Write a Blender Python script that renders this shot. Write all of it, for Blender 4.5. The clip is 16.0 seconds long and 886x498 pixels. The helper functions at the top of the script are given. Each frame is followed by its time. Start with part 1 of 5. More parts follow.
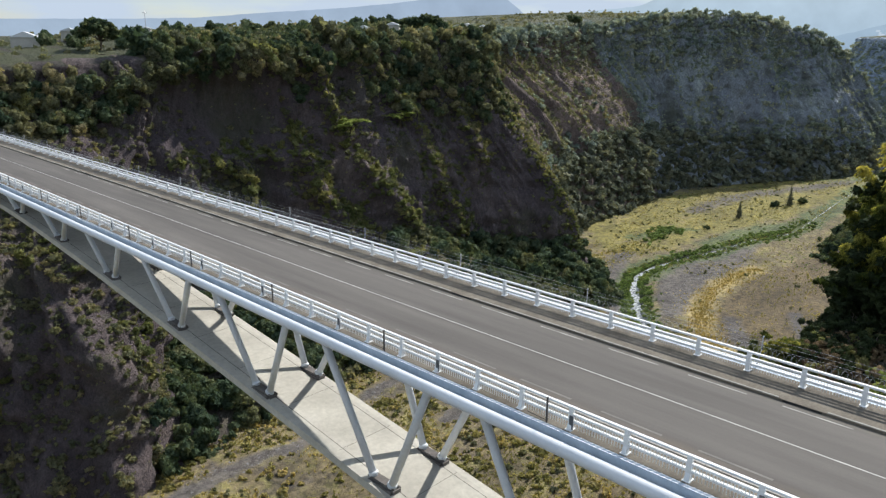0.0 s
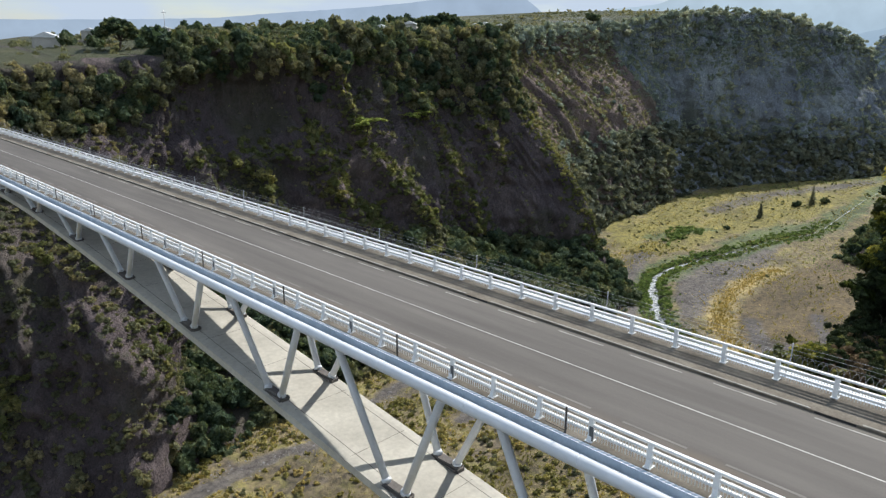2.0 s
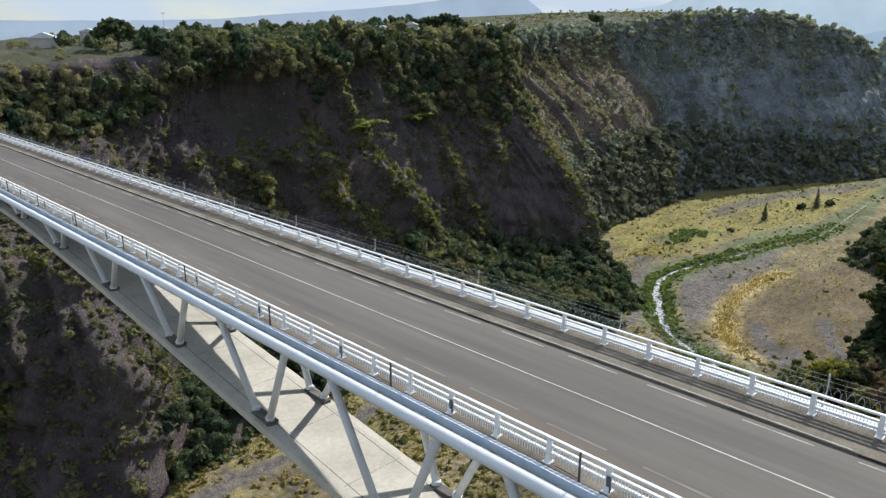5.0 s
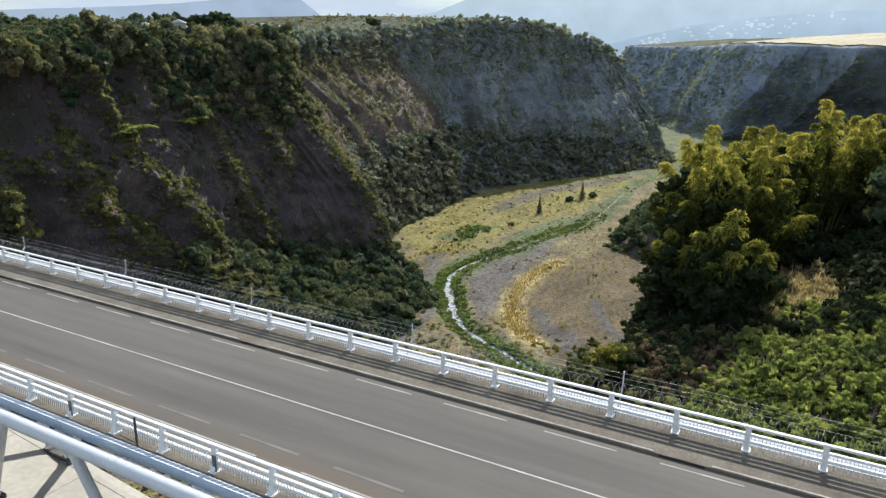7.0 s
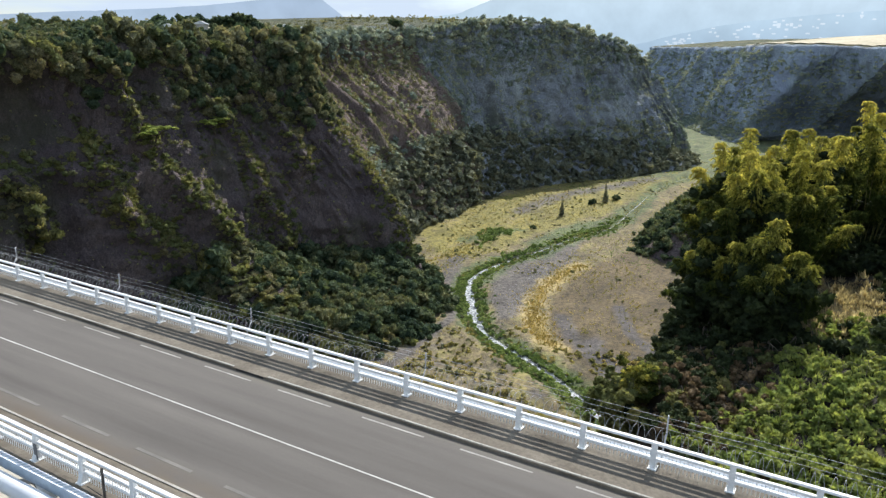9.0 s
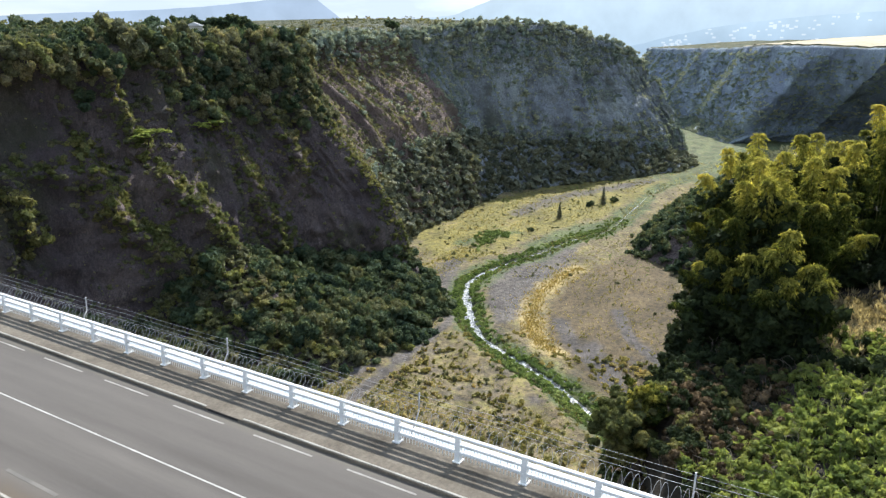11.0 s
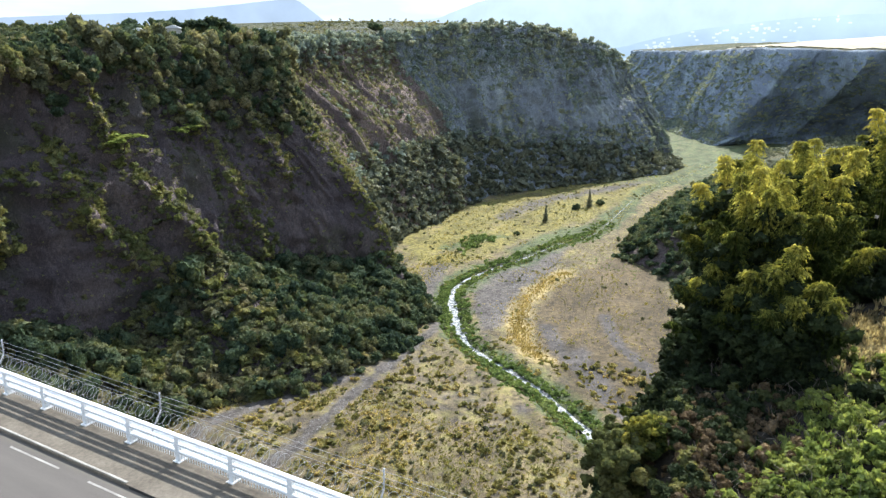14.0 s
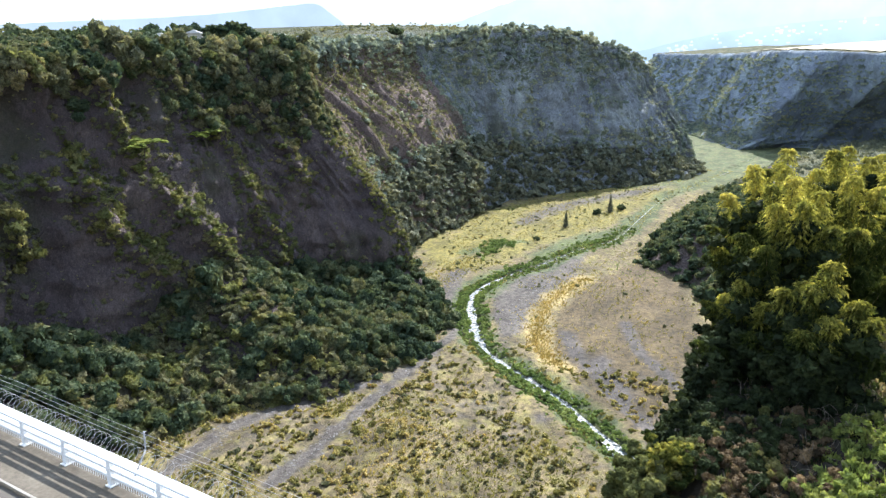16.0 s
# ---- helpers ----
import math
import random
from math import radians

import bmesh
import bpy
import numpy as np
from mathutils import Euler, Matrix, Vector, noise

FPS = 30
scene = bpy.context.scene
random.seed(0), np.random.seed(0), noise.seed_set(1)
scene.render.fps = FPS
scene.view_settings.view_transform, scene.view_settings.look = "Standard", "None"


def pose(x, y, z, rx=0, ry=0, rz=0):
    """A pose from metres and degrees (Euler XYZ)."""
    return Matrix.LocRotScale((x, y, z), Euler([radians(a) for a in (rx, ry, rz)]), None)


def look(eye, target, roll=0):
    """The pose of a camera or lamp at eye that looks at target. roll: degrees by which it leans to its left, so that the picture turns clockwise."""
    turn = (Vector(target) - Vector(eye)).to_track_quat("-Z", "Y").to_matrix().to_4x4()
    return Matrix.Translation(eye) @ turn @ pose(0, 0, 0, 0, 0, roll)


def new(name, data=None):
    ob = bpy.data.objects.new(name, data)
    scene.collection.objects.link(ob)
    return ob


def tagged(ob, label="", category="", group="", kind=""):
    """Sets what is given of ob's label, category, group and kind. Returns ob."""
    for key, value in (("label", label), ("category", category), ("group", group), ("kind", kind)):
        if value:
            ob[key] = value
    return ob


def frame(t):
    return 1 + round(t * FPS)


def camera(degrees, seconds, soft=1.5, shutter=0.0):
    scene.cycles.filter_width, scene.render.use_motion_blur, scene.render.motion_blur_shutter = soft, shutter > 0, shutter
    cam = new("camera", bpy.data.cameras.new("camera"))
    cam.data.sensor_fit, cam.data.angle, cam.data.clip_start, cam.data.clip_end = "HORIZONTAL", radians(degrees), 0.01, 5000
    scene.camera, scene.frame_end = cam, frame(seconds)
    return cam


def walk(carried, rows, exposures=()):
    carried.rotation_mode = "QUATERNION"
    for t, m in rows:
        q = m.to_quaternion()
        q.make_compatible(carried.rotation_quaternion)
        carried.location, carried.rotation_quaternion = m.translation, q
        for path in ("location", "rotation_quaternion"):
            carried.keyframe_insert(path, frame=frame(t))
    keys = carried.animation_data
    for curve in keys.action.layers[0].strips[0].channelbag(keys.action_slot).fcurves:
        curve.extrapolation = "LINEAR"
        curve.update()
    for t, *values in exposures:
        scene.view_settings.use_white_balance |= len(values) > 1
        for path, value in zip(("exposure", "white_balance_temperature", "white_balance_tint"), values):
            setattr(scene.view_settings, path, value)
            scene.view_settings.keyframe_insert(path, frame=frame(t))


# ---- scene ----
cam = camera(63.92, 16.0, 1.3)
# seconds, eye x y z, heading, pitch, roll
WALK = [
    (0, -30.84, -27.93, 14.62, -46.22, -15.91, 0.51),
    (0.5, -30.81, -27.96, 14.63, -45.82, -15.90, 0.40),
    (1, -30.72, -27.86, 14.55, -45.45, -15.90, 0.40),
    (1.5, -30.42, -27.58, 14.48, -45.14, -15.96, 0.38),
    (2, -29.96, -27.20, 14.43, -44.80, -15.98, 0.32),
    (2.5, -29.50, -26.85, 14.37, -44.51, -15.96, 0.35),
    (3, -29.05, -26.49, 14.42, -44.19, -15.98, 0.28),
    (5.3, -26.97, -24.60, 14.26, -44.87, -15.85, 0.36),
    (5.5, -26.54, -24.36, 14.17, -47.53, -15.79, 0.45),
    (6, -25.57, -23.91, 13.94, -56.33, -15.57, 0.96),
    (6.5, -24.63, -23.39, 13.70, -61.19, -15.43, 1.21),
    (7, -23.66, -22.95, 13.45, -61.79, -15.37, 1.23),
    (7.5, -22.65, -22.54, 13.22, -61.46, -15.33, 1.25),
    (8, -21.88, -22.12, 13.24, -60.97, -15.36, 1.19),
    (8.5, -21.14, -21.74, 13.29, -60.52, -15.36, 1.15),
    (9, -20.33, -21.30, 13.25, -60.01, -15.30, 1.14),
    (11.3, -17.09, -19.49, 13.40, -60.37, -15.15, 1.06),
    (11.5, -16.85, -19.35, 13.42, -60.71, -15.15, 1.12),
    (12, -16.17, -19.02, 13.47, -61.40, -15.10, 1.12),
    (12.5, -15.35, -18.68, 13.46, -62.09, -15.05, 1.10),
    (13, -14.55, -18.35, 13.38, -62.19, -15.00, 1.12),
    (13.5, -13.76, -18.08, 13.37, -61.82, -14.99, 1.07),
    (14, -12.98, -17.75, 13.38, -61.39, -14.97, 1.00),
    (14.5, -12.22, -17.42, 13.28, -60.97, -14.93, 1.02),
    (15, -11.48, -17.11, 13.25, -60.54, -14.90, 0.93),
    (15.5, -10.87, -16.88, 13.40, -60.13, -14.84, 0.88),
    (16, -10.66, -16.87, 13.60, -59.74, -14.72, 0.84),
]


def view(x, y, z, yaw, pitch, roll):
    a, b = radians(yaw), radians(pitch)
    ahead = Vector((-math.sin(a) * math.cos(b), math.cos(a) * math.cos(b), math.sin(b)))
    return look((x, y, z), Vector((x, y, z)) + 10 * ahead, roll)


walk(cam, [(r[0], view(*r[1:])) for r in WALK], [(0, 0.06, 6200, 11), (3, 0.08, 6200, 11), (6, 0.13, 6200, 11), (9, 0.33, 6190, 11), (12, 0.62, 6100, 11), (14, 0.78, 6050, 11), (16, 0.98, 5960, 12)])

# ---- sky and sun ----
SUN = Vector((1.05, 0.05, 1.0)).normalized()
world = bpy.data.worlds.new("world")
scene.world = world
world.use_nodes = True
wn, wl = world.node_tree.nodes, world.node_tree.links
wn.clear()
w_out = wn.new("ShaderNodeOutputWorld")
w_bg = wn.new("ShaderNodeBackground")
w_bg.inputs["Strength"].default_value = 0.106
w_sky = wn.new("ShaderNodeTexSky")
w_sky.sky_type = "NISHITA"
w_sky.sun_disc = False
w_sky.sun_elevation = math.asin(SUN.z)
w_sky.sun_rotation = math.atan2(SUN.x, SUN.y)
w_sky.air_density, w_sky.dust_density, w_sky.ozone_density = 1.2, 0.3, 2.0
w_co = wn.new("ShaderNodeTexCoord")
w_map = wn.new("ShaderNodeMapping")
w_map.inputs["Scale"].default_value = (2.2, 2.2, 9.0)
w_noise = wn.new("ShaderNodeTexNoise")
w_noise.inputs["Scale"].default_value = 2.0
w_noise.inputs["Detail"].default_value = 6.0
w_ramp = wn.new("ShaderNodeValToRGB")
w_ramp.color_ramp.elements[0].position, w_ramp.color_ramp.elements[1].position = 0.33, 0.58
w_mix = wn.new("ShaderNodeMixRGB")
w_mix.inputs["Color2"].default_value = (5.2, 6.0, 6.9, 1)
wl.new(w_co.outputs["Generated"], w_map.inputs["Vector"])
wl.new(w_map.outputs[0], w_noise.inputs["Vector"])
wl.new(w_noise.outputs["Fac"], w_ramp.inputs["Fac"])
wl.new(w_ramp.outputs["Color"], w_mix.inputs["Fac"])
wl.new(w_sky.outputs[0], w_mix.inputs["Color1"])
wl.new(w_mix.outputs[0], w_bg.inputs["Color"])
wl.new(w_bg.outputs[0], w_out.inputs["Surface"])

sun = new("sun", bpy.data.lights.new("sun", "SUN"))
sun.data.energy, sun.data.angle, sun.data.color = 5.0, radians(0.6), (1.0, 0.95, 0.86)
sun.matrix_world = look(SUN * 300, (0, 0, 0))


# ---- materials ----
def material(name, rough=0.8, metal=0.0):
    m = bpy.data.materials.new(name)
    m.use_nodes = True
    b = m.node_tree.nodes["Principled BSDF"]
    b.inputs["Roughness"].default_value, b.inputs["Metallic"].default_value = rough, metal
    return m, m.node_tree.nodes, m.node_tree.links, b


def noise_node(n, l, scale, detail=5.0, stretch=(1, 1, 1), rough=0.6):
    co, mp, t = n.new("ShaderNodeTexCoord"), n.new("ShaderNodeMapping"), n.new("ShaderNodeTexNoise")
    mp.inputs["Scale"].default_value = stretch
    t.inputs["Scale"].default_value, t.inputs["Detail"].default_value, t.inputs["Roughness"].default_value = scale, detail, rough
    l.new(co.outputs["Object"], mp.inputs["Vector"])
    l.new(mp.outputs[0], t.inputs["Vector"])
    return t


def ramp_node(n, l, source, stops):
    r = n.new("ShaderNodeValToRGB")
    e = r.color_ramp.elements
    while len(e) < len(stops):
        e.new(0.5)
    for k, (p, c) in enumerate(stops):
        e[k].position, e[k].color = p, (*c, 1)
    l.new(source, r.inputs["Fac"])
    return r


def mix_node(n, l, fac, a, b, mode="MIX"):
    m = n.new("ShaderNodeMixRGB")
    m.blend_type = mode
    for key, v in (("Fac", fac), ("Color1", a), ("Color2", b)):
        if isinstance(v, float):
            m.inputs[key].default_value = v
        elif isinstance(v, tuple):
            m.inputs[key].default_value = (*v, 1)
        else:
            l.new(v, m.inputs[key])
    return m.outputs[0]


def bump_node(n, l, b, height, strength, distance):
    u = n.new("ShaderNodeBump")
    u.inputs["Strength"].default_value, u.inputs["Distance"].default_value = strength, distance
    l.new(height, u.inputs["Height"])
    l.new(u.outputs[0], b.inputs["Normal"])


def plain(name, dark, light, scale, rough=0.8, metal=0.0, fine=None, bump=0.0, stretch=(1, 1, 1), wear=0.8):
    """Two tones by a broad noise, a finer one over them, and relief."""
    m, n, l, b = material(name, rough, metal)
    big = noise_node(n, l, scale, 6.0, stretch)
    small = noise_node(n, l, fine or scale * 9, 4.0, stretch)
    c = ramp_node(n, l, big.outputs["Fac"], [(0.3, dark), (0.7, light)]).outputs[0]
    g = ramp_node(n, l, small.outputs["Fac"], [(0.25, (0.62, 0.62, 0.62)), (0.7, (1.1, 1.1, 1.1))]).outputs[0]
    l.new(mix_node(n, l, wear, c, g, "MULTIPLY"), b.inputs["Base Color"])
    if bump:
        bump_node(n, l, b, small.outputs["Fac"], 0.6, bump)
    return m


def leaf_material(name, tones, scale, glow=0.35, spread=0.12):
    """Leaves: tones by clump and by leaf, and light that comes through."""
    m, n, l, b = material(name, 0.7)
    big = noise_node(n, l, scale, 3.0)
    geo, tint = n.new("ShaderNodeNewGeometry"), n.new("ShaderNodeAttribute")
    tint.attribute_name = "tint"
    total = big.outputs["Fac"]
    for source, amount in ((geo.outputs["Random Per Island"], spread), (tint.outputs["Fac"], 0.3)):
        add, shift = n.new("ShaderNodeMath"), n.new("ShaderNodeMath")
        add.operation, shift.operation = "MULTIPLY_ADD", "SUBTRACT"
        add.inputs[1].default_value, shift.inputs[1].default_value = amount, amount / 2
        l.new(source, add.inputs[0])
        l.new(total, add.inputs[2])
        l.new(add.outputs[0], shift.inputs[0])
        total = shift.outputs[0]
    k = len(tones) - 1
    c = ramp_node(n, l, total, [(0.3 + 0.42 * i / k, t) for i, t in enumerate(tones)]).outputs[0]
    fine = noise_node(n, l, 1.3, 6.0, (1, 1, 1), 0.75)
    c = mix_node(n, l, 1.0, c, ramp_node(n, l, fine.outputs["Fac"], [(0.36, (0.45, 0.47, 0.5)), (0.5, (0.95, 0.95, 0.95)), (0.64, (1.55, 1.5, 1.4))]).outputs[0], "MULTIPLY")
    l.new(c, b.inputs["Base Color"])
    bump_node(n, l, b, fine.outputs["Fac"], 0.9, 0.6)
    b.inputs["Specular IOR Level"].default_value = 0.08
    tr, mx = n.new("ShaderNodeBsdfTranslucent"), n.new("ShaderNodeMixShader")
    l.new(mix_node(n, l, 1.0, c, (1.25, 1.2, 0.75), "MULTIPLY"), tr.inputs["Color"])
    mx.inputs[0].default_value = glow
    l.new(b.outputs[0], mx.inputs[1])
    l.new(tr.outputs[0], mx.inputs[2])
    l.new(mx.outputs[0], n["Material Output"].inputs["Surface"])
    return m


STEEL = plain("white_painted_steel", (0.70, 0.73, 0.76), (0.84, 0.86, 0.88), 0.35, 0.6, 0.0, 5, 0.001, (1, 0.4, 1), 0.22)
RAIL = plain("white_rail_paint", (0.8, 0.8, 0.79), (0.9, 0.9, 0.88), 0.9, 0.5, 0.0, 12, 0.001, (1, 1, 1), 0.25)
COVER = plain("pale_zinc_sheet", (0.42, 0.5, 0.58), (0.6, 0.67, 0.74), 1.2, 0.75, 0.0, 8, 0.002, (1, 1, 1), 0.3)
CONCRETE = plain("weathered_concrete", (0.44, 0.415, 0.355), (0.62, 0.59, 0.51), 0.22, 0.9, 0.0, 3, 0.004, (1, 1, 1), 0.45)
STAINED = plain("dark_stained_concrete", (0.09, 0.08, 0.075), (0.22, 0.2, 0.18), 0.8, 0.9, 0.0, 6, 0.004)
WALKWAY = plain("stained_walkway_concrete", (0.11, 0.092, 0.068), (0.22, 0.192, 0.15), 0.5, 0.95, 0.0, 8, 0.006)
KERB = plain("kerb_concrete", (0.27, 0.25, 0.21), (0.46, 0.44, 0.39), 0.9, 0.9, 0.0, 12, 0.005)
def asphalt_material():
    """Grey asphalt worn in lengthwise streaks, with brown dirt washed against the kerbs."""
    m, n, l, b = material("worn_asphalt", 0.85)
    streak = noise_node(n, l, 0.6, 5.0, (1, 0.06, 1))
    grain = noise_node(n, l, 45, 4.0)
    blot = noise_node(n, l, 0.28, 5.0, (1, 0.5, 1))
    c = ramp_node(n, l, streak.outputs["Fac"], [(0.32, (0.085, 0.075, 0.065)), (0.5, (0.116, 0.103, 0.09)), (0.68, (0.147, 0.131, 0.115))]).outputs[0]
    c = mix_node(n, l, 0.7, c, ramp_node(n, l, grain.outputs["Fac"], [(0.3, (0.7, 0.7, 0.7)), (0.7, (1.15, 1.15, 1.15))]).outputs[0], "MULTIPLY")
    c = mix_node(n, l, 0.6, c, ramp_node(n, l, blot.outputs["Fac"], [(0.3, (0.86, 0.86, 0.86)), (0.7, (1.08, 1.08, 1.08))]).outputs[0], "MULTIPLY")
    co, sep, add = n.new("ShaderNodeTexCoord"), n.new("ShaderNodeSeparateXYZ"), n.new("ShaderNodeMath")
    l.new(co.outputs["Object"], sep.inputs[0])
    add.operation = "MULTIPLY_ADD"
    add.inputs[1].default_value = 1.1
    l.new(blot.outputs["Fac"], add.inputs[0])
    l.new(sep.outputs["X"], add.inputs[2])
    mp = n.new("ShaderNodeMapRange")
    mp.inputs["From Min"].default_value, mp.inputs["From Max"].default_value = -5.75, -6.5
    l.new(add.outputs[0], mp.inputs["Value"])
    mq = n.new("ShaderNodeMapRange")
    mq.inputs["From Min"].default_value, mq.inputs["From Max"].default_value = 0.15, 0.55
    l.new(add.outputs[0], mq.inputs["Value"])
    c = mix_node(n, l, mix_node(n, l, 1.0, mp.outputs[0], ramp_node(n, l, noise_node(n, l, 1.1, 5.0, (1, 0.35, 1)).outputs["Fac"], [(0.35, (0.15, 0.15, 0.15)), (0.65, (0.95, 0.95, 0.95))]).outputs[0], "MULTIPLY"), c, (0.125, 0.098, 0.068))
    c = mix_node(n, l, mq.outputs[0], c, (0.14, 0.125, 0.10))
    l.new(c, b.inputs["Base Color"])
    bump_node(n, l, b, grain.outputs["Fac"], 0.5, 0.004)
    return m


ASPHALT = asphalt_material()
PAINT = plain("worn_road_paint", (0.36, 0.35, 0.32), (0.6, 0.59, 0.54), 1.1, 0.7, 0.0, 30, 0.001)
FAINT = plain("faded_road_paint", (0.2, 0.185, 0.16), (0.5, 0.48, 0.43), 0.9, 0.8, 0.0, 26, 0.001)
GHOST = plain("nearly_worn_off_paint", (0.125, 0.116, 0.104), (0.22, 0.204, 0.178), 0.6, 0.85, 0.0, 26, 0.001)
DARK = plain("dark_grate", (0.03, 0.028, 0.025), (0.06, 0.055, 0.05), 2.0, 0.9)
TIMBER = plain("dark_brown_steel", (0.05, 0.042, 0.036), (0.10, 0.085, 0.07), 2.0, 0.7)
GALV = plain("galvanised_wire", (0.34, 0.34, 0.34), (0.5, 0.5, 0.5), 2.0, 0.5, 0.4)
BARK = plain("brown_bark", (0.06, 0.045, 0.03), (0.14, 0.11, 0.08), 1.0, 0.95)
TWIG = plain("grey_dead_twigs", (0.16, 0.13, 0.10), (0.32, 0.27, 0.21), 1.0, 0.9)
CULM = plain("green_bamboo_culm", (0.12, 0.13, 0.03), (0.24, 0.22, 0.07), 0.8, 0.5)
ROOF = plain("white_sheet_roof", (0.7, 0.7, 0.7), (0.85, 0.85, 0.84), 0.3, 0.5)
HOUSE = plain("cream_house_wall", (0.5, 0.47, 0.42), (0.66, 0.62, 0.55), 0.3, 0.9)
STONE = plain("grey_river_stone", (0.13, 0.125, 0.125), (0.3, 0.29, 0.285), 0.4, 0.9, 0.0, 3)
FIELD = plain("pale_dry_field", (0.40, 0.34, 0.21), (0.6, 0.52, 0.36), 0.012, 0.95, 0.0, 0.2)

LEAF_DARK = leaf_material("dark_green_leaves", [(0.054, 0.085, 0.058), (0.089, 0.128, 0.075), (0.141, 0.172, 0.094), (0.216, 0.221, 0.113)], 0.11, 0.34, 0.12)
LEAF_OLIVE = leaf_material("olive_scrub_leaves", [(0.138, 0.151, 0.1), (0.19, 0.201, 0.123), (0.251, 0.248, 0.145), (0.332, 0.294, 0.173)], 0.06, 0.45, 0.12)
# Lightened green paints haze on far trees; the conifers are grey themselves.
LEAF_GREY = leaf_material("grey_green_leaves", [(0.125, 0.145, 0.115), (0.175, 0.195, 0.15), (0.23, 0.24, 0.175), (0.29, 0.29, 0.2)], 0.09, 0.3, 0.12)
LEAF_HAY = leaf_material("pale_straw", [(0.36, 0.3, 0.19), (0.48, 0.41, 0.27), (0.6, 0.52, 0.36)], 0.2, 0.4, 0.12)
# Shade put into a leaf colour, for bamboo undersides and the bank beneath.
LEAF_SHADE = leaf_material("shade_green_leaves", [(0.03, 0.043, 0.022), (0.049, 0.068, 0.03), (0.074, 0.095, 0.041)], 0.3, 0.2, 0.16)
# Leaves for the far cliffs, their paleness painted in as haze.
LEAF_PALE = leaf_material("haze_pale_leaves", [(0.23, 0.282, 0.27), (0.299, 0.348, 0.297), (0.368, 0.402, 0.317), (0.437, 0.444, 0.338)], 0.03, 0.3, 0.12)
LEAF_DRY = leaf_material("dry_brown_leaves", [(0.105, 0.078, 0.048), (0.193, 0.14, 0.083), (0.298, 0.214, 0.128)], 0.4, 0.2)
LEAF_WARM = leaf_material("turning_leaves", [(0.15, 0.175, 0.075), (0.22, 0.24, 0.1), (0.3, 0.285, 0.125)], 0.08, 0.45, 0.12)
LEAF_BRIGHT = leaf_material("fresh_green_leaves", [(0.177, 0.238, 0.074), (0.302, 0.369, 0.113), (0.451, 0.491, 0.166)], 0.3, 0.45, 0.12)
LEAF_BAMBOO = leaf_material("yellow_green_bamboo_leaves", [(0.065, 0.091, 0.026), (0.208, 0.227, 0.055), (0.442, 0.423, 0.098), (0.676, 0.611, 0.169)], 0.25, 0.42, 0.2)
LEAF_GOLD = leaf_material("ripe_golden_grass", [(0.34, 0.27, 0.11), (0.48, 0.38, 0.16), (0.58, 0.47, 0.23)], 0.06, 0.4, 0.12)
LEAF_STRAW = leaf_material("dry_yellow_grass", [(0.237, 0.238, 0.092), (0.378, 0.343, 0.139), (0.574, 0.475, 0.224)], 0.07, 0.45, 0.12)
LEAF_MEADOW = leaf_material("green_river_grass", [(0.135, 0.198, 0.072), (0.216, 0.301, 0.104), (0.338, 0.397, 0.156)], 0.08, 0.4, 0.12)


def rock_material(name, gain=(1.0, 1.0, 1.0)):
    """Basalt cliff with ochre streaks and moss; grass where it is flat. The gain paints haze into farther cliffs."""
    m, n, l, b = material(name, 0.95)
    streak = noise_node(n, l, 0.05, 7.0, (1, 1, 0.35))
    fine = noise_node(n, l, 0.9, 6.0, (1, 1, 0.6), 0.7)
    moss = noise_node(n, l, 0.035, 6.0)
    c = ramp_node(n, l, streak.outputs["Fac"], [(0.3, (0.052, 0.040, 0.040)), (0.5, (0.074, 0.058, 0.054)), (0.64, (0.102, 0.079, 0.068)), (0.8, (0.14, 0.108, 0.085))]).outputs[0]
    g = ramp_node(n, l, fine.outputs["Fac"], [(0.3, (0.55, 0.55, 0.55)), (0.7, (1.32, 1.3, 1.28))]).outputs[0]
    c = mix_node(n, l, 1.0, c, g, "MULTIPLY")
    grit = noise_node(n, l, 2.6, 6.0, (1, 1, 0.7), 0.75)
    c = mix_node(n, l, 0.8, c, ramp_node(n, l, grit.outputs["Fac"], [(0.36, (0.5, 0.49, 0.5)), (0.5, (0.95, 0.95, 0.95)), (0.64, (1.6, 1.55, 1.45))]).outputs[0], "MULTIPLY")
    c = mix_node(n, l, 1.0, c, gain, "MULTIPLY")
    k = ramp_node(n, l, moss.outputs["Fac"], [(0.5, (0, 0, 0)), (0.66, (0.6, 0.6, 0.6))]).outputs[0]
    c = mix_node(n, l, k, c, (0.07, 0.078, 0.032))
    geo, sep = n.new("ShaderNodeNewGeometry"), n.new("ShaderNodeSeparateXYZ")
    l.new(geo.outputs["True Normal"], sep.inputs[0])
    flat = ramp_node(n, l, sep.outputs["Z"], [(0.84, (0, 0, 0)), (0.96, (1, 1, 1))]).outputs[0]
    sward = ramp_node(n, l, noise_node(n, l, 0.02, 6.0).outputs["Fac"], [(0.35, (0.06, 0.07, 0.03)), (0.55, (0.09, 0.095, 0.04)), (0.7, (0.15, 0.135, 0.06))]).outputs[0]
    l.new(mix_node(n, l, flat, c, sward), b.inputs["Base Color"])
    bump_node(n, l, b, mix_node(n, l, 0.4, fine.outputs["Fac"], grit.outputs["Fac"]), 1.0, 2.4)
    return m


ROCK = rock_material("basalt_cliff", (1.75, 1.78, 2.0))
# Farther cliffs: rock lightened, then blued, with haze painted into the base colour.
ROCK_UPSTREAM = rock_material("haze_lightened_basalt", (2.6, 2.5, 2.4))
ROCK_NOSE = rock_material("haze_blued_headland_basalt", (3.6, 5.2, 6.4))
ROCK_FAR = rock_material("haze_blued_far_basalt", (3.9, 6.0, 8.2))


